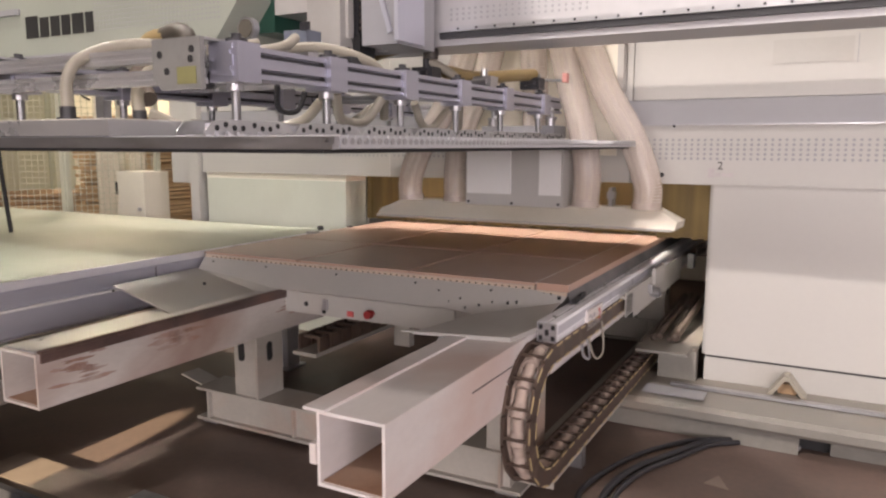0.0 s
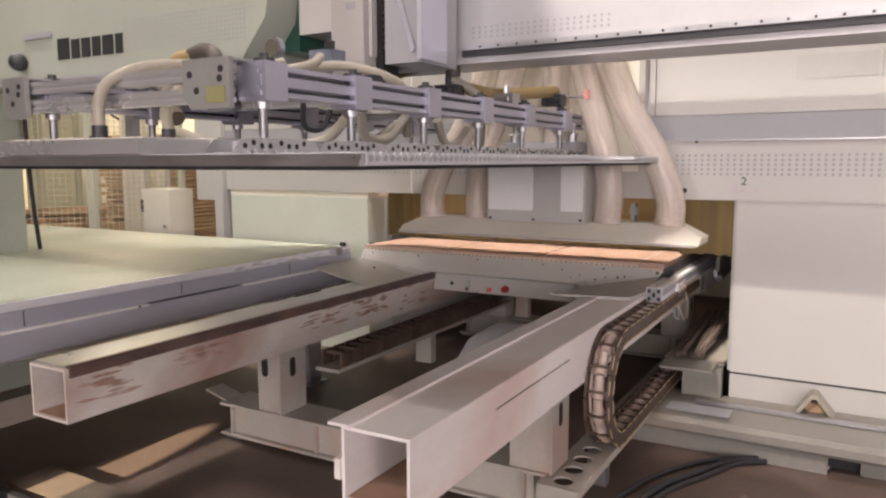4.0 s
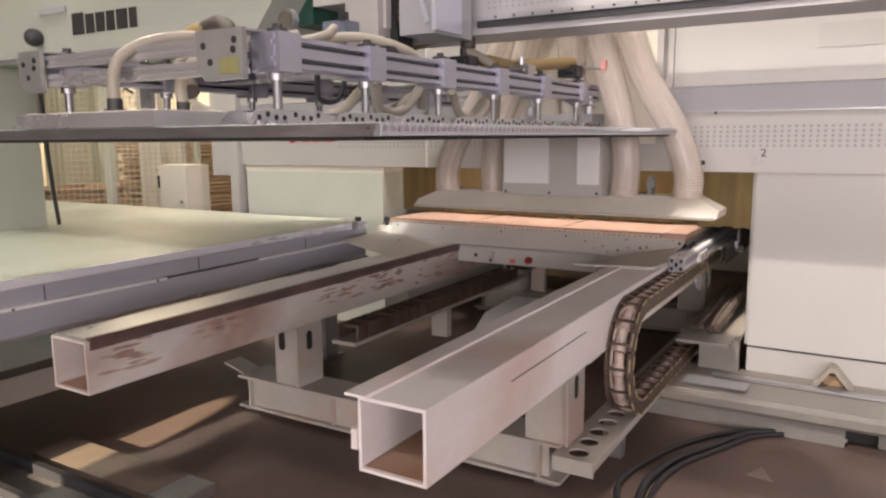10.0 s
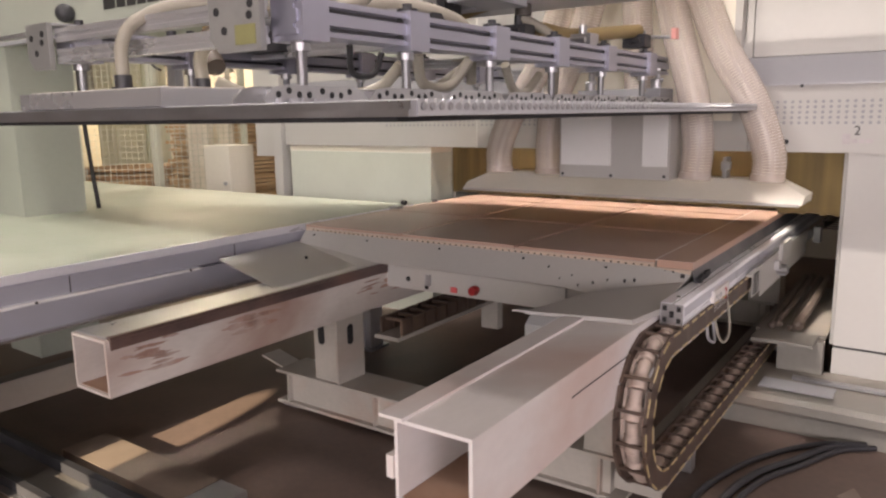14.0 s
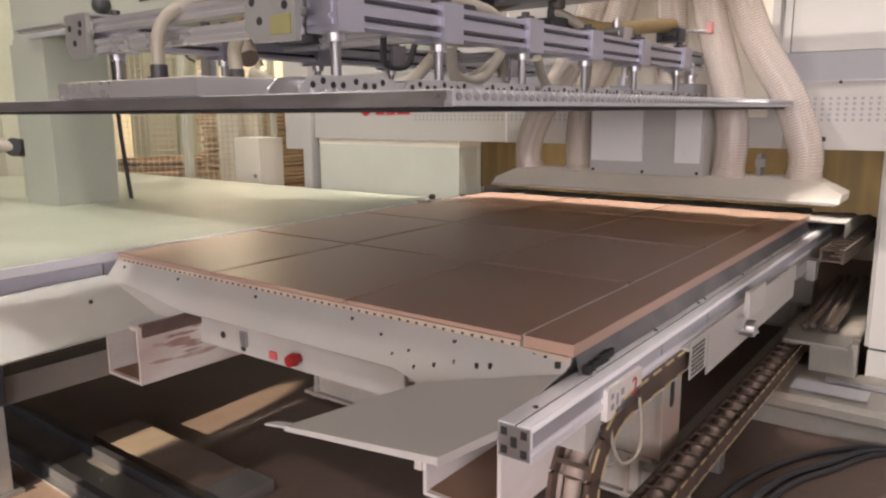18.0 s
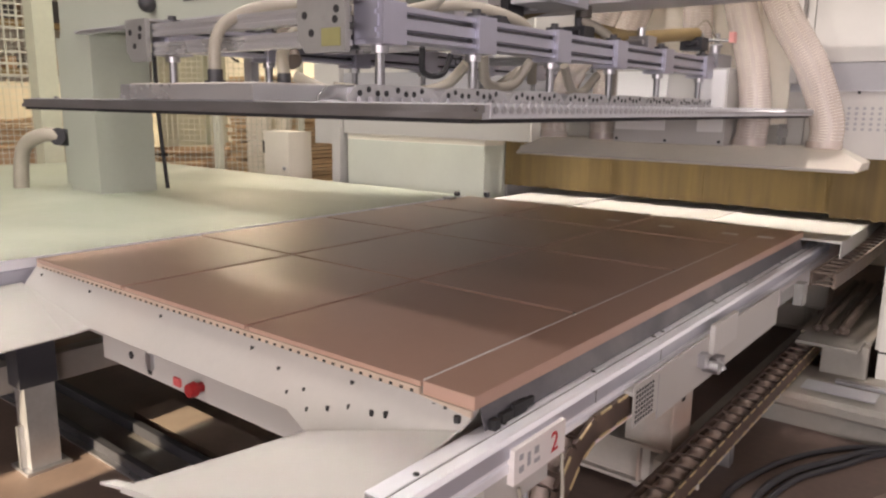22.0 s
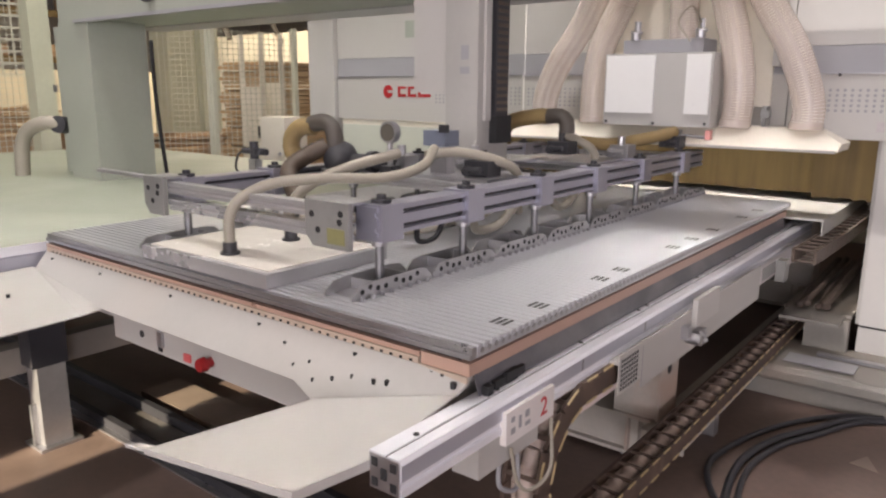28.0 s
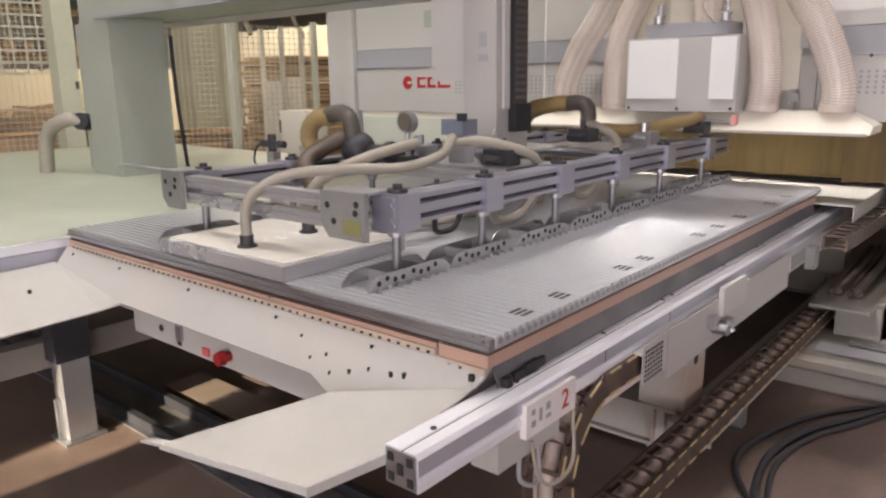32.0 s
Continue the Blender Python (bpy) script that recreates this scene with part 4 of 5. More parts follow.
for y0, y1, z0, z1 in ((1.445, 1.46, 0.765, 0.778), (1.445, 1.463, 0.735, 0.75), (1.478, 1.49, 0.74, 0.772), (1.507, 1.525, 0.757, 0.775), (1.507, 1.53, 0.735, 0.745)):
    part("sign_bar", B((-0.4618, -0.4608, y0 + 0.04, y1 + 0.04, z0 + 0.008, z1 + 0.008)), GREY_STRIP, plate)
bm = bmesh.new()
tube(bm, spline([(-0.47, 1.50, 0.70), (-0.45, 1.50, 0.62), (-0.44, 1.55, 0.58), (-0.44, 1.64, 0.60), (-0.46, 1.67, 0.72)]), 0.005, 8)
part("cable_loop", bm, HOSE, plate)
bm = bmesh.new()
tube(bm, spline([(-0.49, 1.48, 0.67), (-0.48, 1.47, 0.61), (-0.47, 1.53, 0.585), (-0.49, 1.56, 0.67)]), 0.006, 8)
part("cable_loop", bm, GREY_STRIP, plate)
for x0, x1 in ((-2.4, -2.0), (-0.9, -0.565)):
    part("carriage_block", B((x0, x1, 1.9, 2.15, 0.7875, 0.7895)), STEEL, tab)
part("side_beam", B((-0.60, -0.562, 1.5, 4.3, 0.67, 0.7895)), WHITE, tab)
part("side_beam", B((-2.62, -2.56, 1.5, 4.3, 0.70, 0.7895)), WHITE, tab)
for y in (2.2, 3.3, 4.25):
    part("cross_beam", B((-2.04, -0.85, y, y + 0.06, 0.66, 0.7895)), GREY_STRIP, tab)
bm = bmesh.new()
tube(bm, spline([(-2.0, 1.9, 0.60), (-1.8, 1.85, 0.55), (-1.6, 1.9, 0.59), (-1.4, 1.95, 0.56), (-1.25, 1.9, 0.66)]), 0.02, 8)
part("hanging_cable", bm, DARK, tab)

# ---- suction gripper (built where it lies on the board) ----
GRIP = Vector((-1.6, 2.9, 0.92))
grip = thing("suction_gripper", GRIP, "aluminium vacuum suction gripper frame with hoses", "suction gripper")
part("foam_pad", B((-2.65, -0.57, 1.43, 4.24, 0.9202, 0.929)), DARK, grip, "black foam pad")
part("front_bar", B((-2.65, -0.533, 1.424, 1.442, 0.9295, 0.958)), STEEL, grip, bevel=0.003)
part("front_lip", B((-2.65, -0.533, 1.4165, 1.4235, 0.9295, 0.942)), STEEL, grip)
# ribbed top: one extruded bar beside the other
bm = bmesh.new()
prism(bm, [(0.0, -0.006), (0.0285, -0.006), (0.0285, 0.010), (0.0215, 0.010), (0.0205, 0.0235), (0.0195, 0.0245), (0.0023, 0.0245), (0.0012, 0.0235), (0.0, 0.0205)], "x", -2.118, 0.0)
bar_mesh = mesh_of("suction_bar", bm, BAR, Vector((-1.059, 0.0, 0.0)))
bm = bmesh.new()
rod(bm, (0.0, 0, 0), (0.004, 0, 0), 0.0075, 8)
screw_mesh = mesh_of("end_screw", bm, STEEL)
for k in range(100):
    y = 1.4425 + 0.0285 * k
    ob = new("suction_bar", bar_mesh)
    ob.parent = grip
    ob.location = Vector((-0.531 - 1.059, y, 0.9368)) - GRIP
    s = new("end_screw", screw_mesh)
    s.parent = ob
    s.location = (1.059, 0.014, 0.011)
for y in (1.6, 1.78, 2.15, 2.3, 2.75, 2.95, 3.2, 3.6, 3.85):
    for k in range(3):
        part("label_bar", B((-0.61 + 0.018 * k, -0.60 + 0.018 * k, y, y + 0.05, 0.9612, 0.9618)), INK, grip)


def bracket(y, x, long=0.345):
    """A perforated U-shaped bracket on the suction bars."""
    bm = bmesh.new()
    for d in (-0.055, 0.05):
        prism(bm, [(y, 0.9625), (y + long, 0.9625), (y + long, 0.975), (y + long - 0.03, 1.0), (y + long - 0.07, 1.005), (y + 0.07, 1.005), (y + 0.03, 1.0), (y, 0.975)], "x", x + d, x + d + 0.005)
    for a, b in ((y + 0.03, y + 0.10), (y + long - 0.10, y + long - 0.03)):
        box(bm, x - 0.05, x + 0.05, a, b, 0.9625, 0.966)
    for e in (y + 0.10, y + long - 0.104):
        box(bm, x - 0.05, x + 0.05, e, e + 0.004, 0.9625, 0.998)
    ob = part("bracket", bm, GALV, grip, "perforated steel bracket")
    for k in range(8):
        part("bracket_hole", dots([(x + 0.0555, y + 0.04 + 0.032 * k + (0.012 if k > 3 else 0), 0.983 + 0.009 * (k % 3 == 1))], "x", 0.008, 0.002, 8), DARK, ob)
        part("bracket_bolt", dots([(x + 0.065, y + 0.03 + 0.04 * k, 0.967)], "z", 0.007, 0.012, 6), STEEL, ob)
    return ob


for x in (-2.03, -1.05):
    for k in range(8):
        bracket(1.50 + 0.352 * k, x)

# long profiles with slots, blocks and rods
def long_profile(x, face):
    o = [(x - 0.04, 1.122), (x + 0.04, 1.122), (x + 0.04, 1.134), (x + 0.030, 1.137), (x + 0.030, 1.147), (x + 0.04, 1.150), (x + 0.04, 1.178), (x + 0.030, 1.181), (x + 0.030, 1.191), (x + 0.04, 1.194), (x + 0.04, 1.208), (x - 0.04, 1.208)]
    bm = bmesh.new()
    prism(bm, o, "y", 1.62, 4.28)
    p = part("profile", bm, PROFILE, grip, "anodised aluminium profile with slots")
    part("profile_slot", B((x + 0.0298, x + 0.0304, 1.63, 4.27, 1.1375, 1.1465), (x + 0.0298, x + 0.0304, 1.63, 4.27, 1.1815, 1.1905)), BLACK, p)
    for y in (1.67, 2.08, 2.54, 3.0, 3.48, 4.0):
        bm = bmesh.new()
        box(bm, x - 0.05, x + 0.055, y - 0.045, y + 0.045, 1.108, 1.215)
        blk = part("block", bm, PROFILE, grip, bevel=0.005)
        bm = bmesh.new()
        rod(bm, (x + 0.01, y, 1.2155), (x + 0.01, y, 1.226), 0.03, 14)
        rod(bm, (x + 0.01, y, 1.226), (x + 0.01, y, 1.24), 0.014, 10)
        part("knob", bm, BLACK, blk)
        bm = bmesh.new()
        rod(bm, (x, y, 0.967), (x, y, 1.107), 0.0135, 12)
        r = part("rod", bm, ROD, grip)
        bm = bmesh.new()
        rod(bm, (x, y, 1.088), (x, y, 1.1075), 0.024, 12)
        part("collar", bm, STEEL, r)
    for y1 in (2.02, 2.48, 2.94, 3.42, 3.94):
        for z in (1.136, 1.18):
            part("slot_cap", B((x + 0.0405, x + 0.042, y1 - 0.025, y1 - 0.005, z, z + 0.012)), DARK, p)
    return p


long_profile(-1.05, 1)
long_profile(-2.03, 1)
for y, z0 in ((1.60, 1.165), (1.60, 1.105), (2.35, 1.15), (3.3, 1.15), (4.2, 1.15)):
    bm = bmesh.new()
    prism(bm, [(y - 0.02, z0), (y + 0.02, z0), (y + 0.02, z0 + 0.012), (y + 0.014, z0 + 0.016), (y + 0.014, z0 + 0.024), (y + 0.02, z0 + 0.028), (y + 0.02, z0 + 0.04), (y - 0.02, z0 + 0.04), (y - 0.02, z0 + 0.028), (y - 0.014, z0 + 0.024), (y - 0.014, z0 + 0.016), (y - 0.02, z0 + 0.012)], "x", -2.0, -1.10)
    part("cross_bar", bm, ALU_DULL, grip)
for x0, x1 in ((-2.12, -1.995), (-1.24, -1.06)):
    bm = bmesh.new()
    prism(bm, [(x0 + 0.03, 1.085), (x1, 1.085), (x1, 1.222), (x0, 1.222), (x0, 1.12)], "y", 1.555, 1.572)
    e = part("end_block", bm, BLOCK_GREY, grip, bevel=0.004)
    part("end_block_top", B((x0, x1, 1.5725, 1.66, 1.215, 1.222)), GALV, e)
    for hx, hz in ((x0 + 0.03, 1.18), (x0 + 0.055, 1.135), (x1 - 0.03, 1.19), (x1 - 0.035, 1.165)):
        part("end_block_hole", dots([(hx, 1.5545, hz)], "y", 0.010, 0.003, 10), DARK, e)
part("type_label", B((-1.145, -1.075, 1.5525, 1.5545, 1.10, 1.145)), surface("yellow_label", (0.24, 0.23, 0.1), 0.5), grip)
part("end_arm", B((-2.55, -2.1, 1.60, 1.63, 1.20, 1.212)), GALV, grip)
# suction box with its hoses
LID = surface("glossy_cream_lid", (0.72, 0.69, 0.63), 0.18, 0, 0.04, 3, 40, 0.01)
cov = part("suction_box", B((-1.95, -1.28, 1.435, 1.95, 0.9625, 1.006)), ALU_DULL, grip, "galvanised suction box", bevel=0.004)
part("box_lid", B((-1.93, -1.62, 1.46, 1.93, 1.0065, 1.010), (-1.619, -1.30, 1.46, 1.93, 1.0065, 1.010)), LID, cov, "glossy cream lid")
for x, y in ((-1.58, 1.53), (-1.60, 1.80)):
    bm = bmesh.new()
    rod(bm, (x, y, 1.0105), (x, y, 1.018), 0.032, 14)
    rod(bm, (x, y, 1.018), (x, y, 1.05), 0.0225, 14)
    part("hose_socket", bm, BLACK, cov)


ELBOW = surface("dusty_dark_rubber", (0.075, 0.065, 0.055), 0.5, 0, 0.15, 10, 60, 0.03)


def hose(points, r, m, name="hose", wave=0.0):
    bm = bmesh.new()
    tube(bm, even(spline(points, 10), max(0.012, r * 0.35)), r, 12, wave, 2)
    return part(name, bm, m, grip)


hose([(-1.58, 1.53, 1.04), (-1.58, 1.535, 1.13), (-1.56, 1.57, 1.19), (-1.50, 1.66, 1.235), (-1.40, 1.80, 1.245), (-1.30, 1.97, 1.24), (-1.26, 2.12, 1.27), (-1.32, 2.26, 1.32)], 0.018, HOSE)
hose([(-1.60, 1.80, 1.04), (-1.60, 1.80, 1.12), (-1.57, 1.86, 1.20), (-1.50, 2.0, 1.26), (-1.44, 2.2, 1.30)], 0.02, HOSE)
hose([(-1.38, 2.28, 1.29), (-1.3, 2.38, 1.30), (-1.2, 2.48, 1.27), (-1.16, 2.58, 1.21), (-1.2, 2.66, 1.04)], 0.019, HOSE)
hose([(-1.3, 3.2, 1.33), (-1.25, 3.26, 1.30), (-1.2, 3.32, 1.24), (-1.2, 3.33, 1.12), (-1.24, 3.4, 1.02)], 0.02, HOSE)
hose([(-1.75, 1.97, 1.05), (-1.65, 2.05, 1.0), (-1.5, 2.2, 0.995), (-1.35, 2.3, 1.02), (-1.25, 2.32, 1.1)], 0.02, HOSE)
hose([(-1.8, 2.2, 1.02), (-1.6, 2.4, 0.99), (-1.4, 2.6, 1.0), (-1.3, 2.75, 1.1)], 0.02, HOSE)
hose([(-1.1, 1.9, 1.12), (-1.12, 1.93, 1.05), (-1.12, 2.02, 1.05), (-1.1, 2.04, 1.12)], 0.009, DARK, "cable")
hose([(-1.1, 2.2, 1.12), (-1.15, 2.3, 1.03), (-1.15, 2.45, 1.03), (-1.1, 2.5, 1.12)], 0.018, HOSE)
hose([(-1.2, 2.9, 1.12), (-1.22, 3.0, 1.03), (-1.22, 3.1, 1.02), (-1.2, 3.2, 1.1)], 0.018, HOSE)
hose([(-1.92, 2.28, 1.30), (-1.98, 2.2, 1.25), (-1.96, 2.1, 1.2), (-1.85, 2.05, 1.10)], 0.035, surface("brown_rubber_hose", (0.07, 0.05, 0.035), 0.5), "thick_hose", 0.002)
hose([(-2.04, 2.32, 1.375), (-2.11, 2.31, 1.37), (-2.16, 2.30, 1.33), (-2.17, 2.30, 1.27), (-2.13, 2.30, 1.225)], 0.038, YELLOW_HOSE, "suction_duct", 0.002)
hose([(-2.05, 2.32, 1.385), (-1.97, 2.31, 1.395), (-1.91, 2.30, 1.375), (-1.89, 2.30, 1.32), (-1.89, 2.30, 1.28)], 0.035, ELBOW, "duct_elbow", 0.002)
hose([(-1.78, 3.2, 1.25), (-1.70, 3.2, 1.32), (-1.60, 3.2, 1.38), (-1.45, 3.2, 1.41), (-1.38, 3.2, 1.41)], 0.036, YELLOW_HOSE, "suction_duct", 0.002)
hose([(-1.40, 3.2, 1.41), (-1.33, 3.2, 1.415), (-1.29, 3.2, 1.39), (-1.285, 3.2, 1.33)], 0.035, ELBOW, "duct_elbow", 0.002)
hose([(-1.26, 3.3, 1.29), (-1.2, 3.5, 1.275), (-1.1, 3.75, 1.30), (-1.06, 3.95, 1.32)], 0.03, YELLOW_HOSE, "suction_duct", 0.002)
bm = bmesh.new()
bmesh.ops.create_uvsphere(bm, u_segments=20, v_segments=12, radius=0.075, matrix=Matrix.Translation((-1.88, 2.32, 1.245)))
rod(bm, (-1.88, 2.32, 1.17), (-1.88, 2.32, 1.20), 0.085, 20)
rod(bm, (-1.83, 2.33, 1.24), (-1.60, 2.34, 1.24), 0.03, 12)
rod(bm, (-1.72, 2.335, 1.24), (-1.69, 2.335, 1.24), 0.045, 12)
part("vacuum_valve", bm, BLACK, grip)
part("valve_plate", B((-2.0, -1.15, 2.36, 2.68, 1.192, 1.205)), STEEL, grip)
bm = bmesh.new()
rod(bm, (-1.55, 2.255, 1.37), (-1.55, 2.285, 1.37), 0.042, 20)
rod(bm, (-1.55, 2.27, 1.24), (-1.55, 2.27, 1.33), 0.011, 8)
gauge = part("gauge", bm, STEEL, grip)
part("dial", dots([(-1.55, 2.2535, 1.37)], "y", 0.034, 0.003, 20), surface("dark_dial", (0.12, 0.11, 0.09), 0.4), gauge)
part("gauge_post_base", B((-1.58, -1.52, 2.24, 2.30, 1.205, 1.24)), BLACK, gauge)
sw = part("switch_box", B((-1.49, -1.38, 2.40, 2.49, 1.315, 1.375)), surface("blue_grey_plastic", (0.15, 0.17, 0.22), 0.5), grip, bevel=0.006)
part("switch_cable", B((-1.40, -1.36, 2.385, 2.3995, 1.37, 1.40)), BLACK, sw)
part("switch_foot", B((-1.47, -1.39, 2.42, 2.48, 1.2055, 1.3145)), STEEL, sw)
for k, (x0, y0, z0) in enumerate(((-1.70, 2.40, 1.206), (-1.36, 3.15, 1.24), (-1.2, 3.45, 1.215), (-1.12, 3.9, 1.24), (-1.45, 2.58, 1.206), (-1.3, 2.42, 1.206))):
    bm = bmesh.new()
    box(bm, x0, x0 + 0.11, y0, y0 + 0.09, z0, z0 + 0.06)
    rod(bm, (x0 + 0.055, y0 + 0.045, z0 + 0.06), (x0 + 0.055, y0 + 0.045, z0 + 0.10), 0.018, 10)
    rod(bm, (x0 + 0.02, y0 - 0.03, z0 + 0.03), (x0 + 0.1, y0 - 0.03, z0 + 0.03), 0.012, 8)
    rod(bm, (x0 + 0.03, y0 - 0.04, z0 + 0.02), (x0 + 0.03, y0 - 0.001, z0 + 0.03), 0.016, 8)
    part("valve_block", bm, BLACK if k % 2 else STEEL, grip)
part("rear_valve_plate", B((-1.55, -1.1, 3.1, 3.5, 1.20, 1.2145)), STEEL, grip)
bm = bmesh.new()
box(bm, -1.085, -1.06, 4.04, 4.06, 1.215, 1.33)
rod(bm, (-1.07, 4.05, 1.30), (-0.92, 4.05, 1.29), 0.008, 8)
part("sensor_arm", bm, STEEL, grip)
part("reflector", B((-0.925, -0.90, 4.03, 4.07, 1.28, 1.33)), surface("pink_reflector", (0.75, 0.35, 0.32), 0.4), grip)
part("regulator_post", B((-2.46, -2.41, 2.28, 2.32, 0.9625, 1.21)), GALV, grip)
bm = bmesh.new()
rod(bm, (-2.44, 2.30, 1.2105), (-2.44, 2.30, 1.29), 0.02, 10)
rod(bm, (-2.52, 2.30, 1.245), (-2.35, 2.30, 1.245), 0.016, 10)
rod(bm, (-2.40, 2.30, 1.23), (-2.40, 2.30, 1.26), 0.028, 10)
part("air_regulator", bm, BLACK, grip)
hose([(-2.52, 2.30, 1.245), (-2.54, 2.28, 1.22), (-2.53, 2.26, 1.16), (-2.48, 2.27, 1.13)], 0.005, DARK, "air_line")
# column
part("spine", B((-1.75, -1.35, 2.72, 2.74, 1.205, 1.222), (-1.72, -1.38, 2.741, 3.2, 1.205, 1.222)), ALU, grip)
# greyer than the motor box: the column's shade is put into its colour
col = part("column", B((-1.66, -1.485, 2.76, 3.0, 1.2225, 3.4)), COLUMN_SHADE, grip, "steel lifting column in a grey that stands in for shade", bevel=0.006)
part("column_rail", B((-1.484, -1.47, 2.80, 2.84, 1.40, 3.4)), WHITE_CLEAN, col)
part("rack", B((-1.484, -1.46, 2.86, 2.96, 1.42, 3.4)), BLACK, col)
part("rack_tooth", B(*[(-1.4598, -1.454, 2.87, 2.95, 1.44 + 0.03 * k, 1.455 + 0.03 * k) for k in range(60)]), DARK_HOSE, col)
part("rack_end", B((-1.484, -1.445, 2.85, 2.97, 1.30, 1.4195)), DARK, col)
part("motor_box", B((-1.86, -1.665, 2.78, 3.0, 1.52, 3.4)), WHITE_CLEAN, col, bevel=0.006)
part("column_label", B((-1.575, -1.535, 2.7585, 2.7598, 1.66, 1.72), (-1.58, -1.53, 2.7585, 2.7598, 1.60, 1.63)), GREY_STRIP, col)
for x in (-1.66, -1.493):
    bm = bmesh.new()
    prism(bm, [(2.70, 1.2225), (2.759, 1.2225), (2.759, 1.32)], "x", x, x + 0.008)
    part("gusset", bm, WHITE_CLEAN, col)
part("brown_duct", B((-1.76, -1.67, 3.02, 3.1, 1.35, 2.2)), CARD, col)
part("mount_bolt", dots([(-1.70 + 0.07 * k, 2.73, 1.226) for k in range(5)], "z", 0.012, 0.014, 8), STEEL, col)
# carriage on the portal beam that guides the column
car = thing("lift_carriage", (-1.5, 3.1, 1.95), "grey lift carriage hanging on the portal beam", "carriage")
part("carriage_plate", B((-1.95, -1.22, 3.02, 3.117, 1.93, 2.7)), GREY_STRIP, car)
part("carriage_side", B((-1.40, -1.22, 2.80, 3.0195, 1.93, 2.7)), GREY_STRIP, car)
part("carriage_edge", B((-1.225, -1.205, 2.78, 3.0, 1.94, 2.7)), ALU_BLUE, car)
bm = bmesh.new()
slab(bm, [(-1.40, 2.795, 2.5), (-1.24, 2.795, 1.98), (-1.26, 2.795, 1.97), (-1.42, 2.795, 2.5)], 0.01)
part("carriage_brace", bm, ALU_BLUE, car)
part("carriage_motor", B((-2.06, -1.88, 2.80, 3.0, 2.02, 2.7)), DARK_GREEN, car, "dark green motor", bevel=0.01)


# ---- cable chain that follows the table ----
chain = thing("cable_chain", (-0.50, 3.3, 0.2), "brown dusty cable chain with hoses inside and worn edges", "cable chain")
CH = Vector((-0.50, 3.3, 0.2))
R, LOW, PITCH, END, HOLD, LENGTH = 0.24, 0.24, 0.1, 4.98, 3.38, 5.33
bm = bmesh.new()
for s in (-1, 1):
    prism(bm, [(-0.053, -0.034), (0.053, -0.034), (0.06, 0.0), (0.053, 0.034), (-0.053, 0.034), (-0.046, 0.0)], "x", s * 0.05 - 0.006, s * 0.05 + 0.006)
for z in (-0.033, 0.024):
    box(bm, -0.044, 0.044, -0.03, -0.018, z, z + 0.009)
link_mesh = mesh_of("link", bm, CHAIN)
bm = bmesh.new()
box(bm, 0.0545, 0.0585, -0.03, 0.03, -0.036, -0.029)
edge_mesh = mesh_of("link_wear", bm, CHAIN_EDGE)
bm = bmesh.new()
rod(bm, (0, -0.052, 0.0), (0, -0.014, 0.0), 0.03, 14)
rod(bm, (0, -0.014, 0.0), (0, 0.0, 0.0), 0.03, 14, 0.023)
rod(bm, (0, 0.0, 0.0), (0, 0.05, 0.0), 0.023, 14)
rod(bm, (-0.036, -0.05, 0.0), (-0.036, 0.05, 0.0), 0.007, 10)
hose_mesh = mesh_of("hose_piece", bm, surface("dusty_corrugated_hose", (0.5, 0.41, 0.36), 0.55, 0, 0.2, 9, 60, 0.06, (0.45, 0.36, 0.3), 0.6))


def chain_pose(s, d):
    """The pose of the chain s metres from its fixed end, with the table d metres out; the chain's own space."""
    bend = (HOLD + d + END + math.pi * R - LENGTH) / 2
    low = END - bend
    if s < low:
        y, z, a = END - s, LOW, 180.0
    elif s < low + math.pi * R:
        t = (s - low) / R
        y, z, a = bend - R * math.sin(t), LOW + R - R * math.cos(t), 180.0 - math.degrees(t)
    else:
        y, z, a = bend + (s - low - math.pi * R), LOW + 2 * R, 0.0
    return Matrix.Translation(Vector((-0.518, y, z)) - CH) @ Euler((radians(a), 0, 0)).to_matrix().to_4x4()


links = []
for k in range(53):
    ob = new("link", link_mesh)
    ob.parent = chain
    for n, me, z in (("link_wear", edge_mesh, 0.0), ("link_wear", edge_mesh, 0.065), ("hose_piece", hose_mesh, 0.0)):
        sub = new(n, me)
        sub.parent = ob
        sub.location.z = z
    links.append(ob)

far = part("trailing_chain", B((-0.44, -0.40, 3.72, 3.80, 0.66, 0.76), (-0.4415, -0.4405, 3.5, 3.72, 0.70, 0.76)), BLOCK_GREY, tab, "dark dusty cable chain trailing behind the table")
far_link = link_mesh.copy()
far_link.materials.clear()
far_link.materials.append(surface("dark_dusty_chain", (0.1, 0.075, 0.06), 0.6, 0, 0.3, 8, 60, 0.1, (0.16, 0.12, 0.09), 0.6))
for k in range(7, 25):
    u = k / 24
    ob = new("link", far_link)
    ob.parent = far
    ob.matrix_basis = Matrix.Translation(Vector((-0.40 + 0.09 * math.sin(1.5 * u), 3.3 + 0.095 * k, 0.75 + 0.05 * u * u)) - TAB) @ Euler((radians(3.0 * u), 0, radians(-4.0 * (1 - u)))).to_matrix().to_4x4()
hosebox = thing("hose_bundle", (-0.3, 4.1, 0.2), "bundle of dusty brown hoses on a steel ledge", "hoses")
part("ledge", B((-0.5, -0.22, 4.16, 4.36, 0.36, 0.375)), BED_GREY, hosebox)
part("ledge_leg", B((-0.40, -0.19, 4.30, 4.35, 0.19, 0.3595)), BED_GREY, hosebox)
random.seed(77)
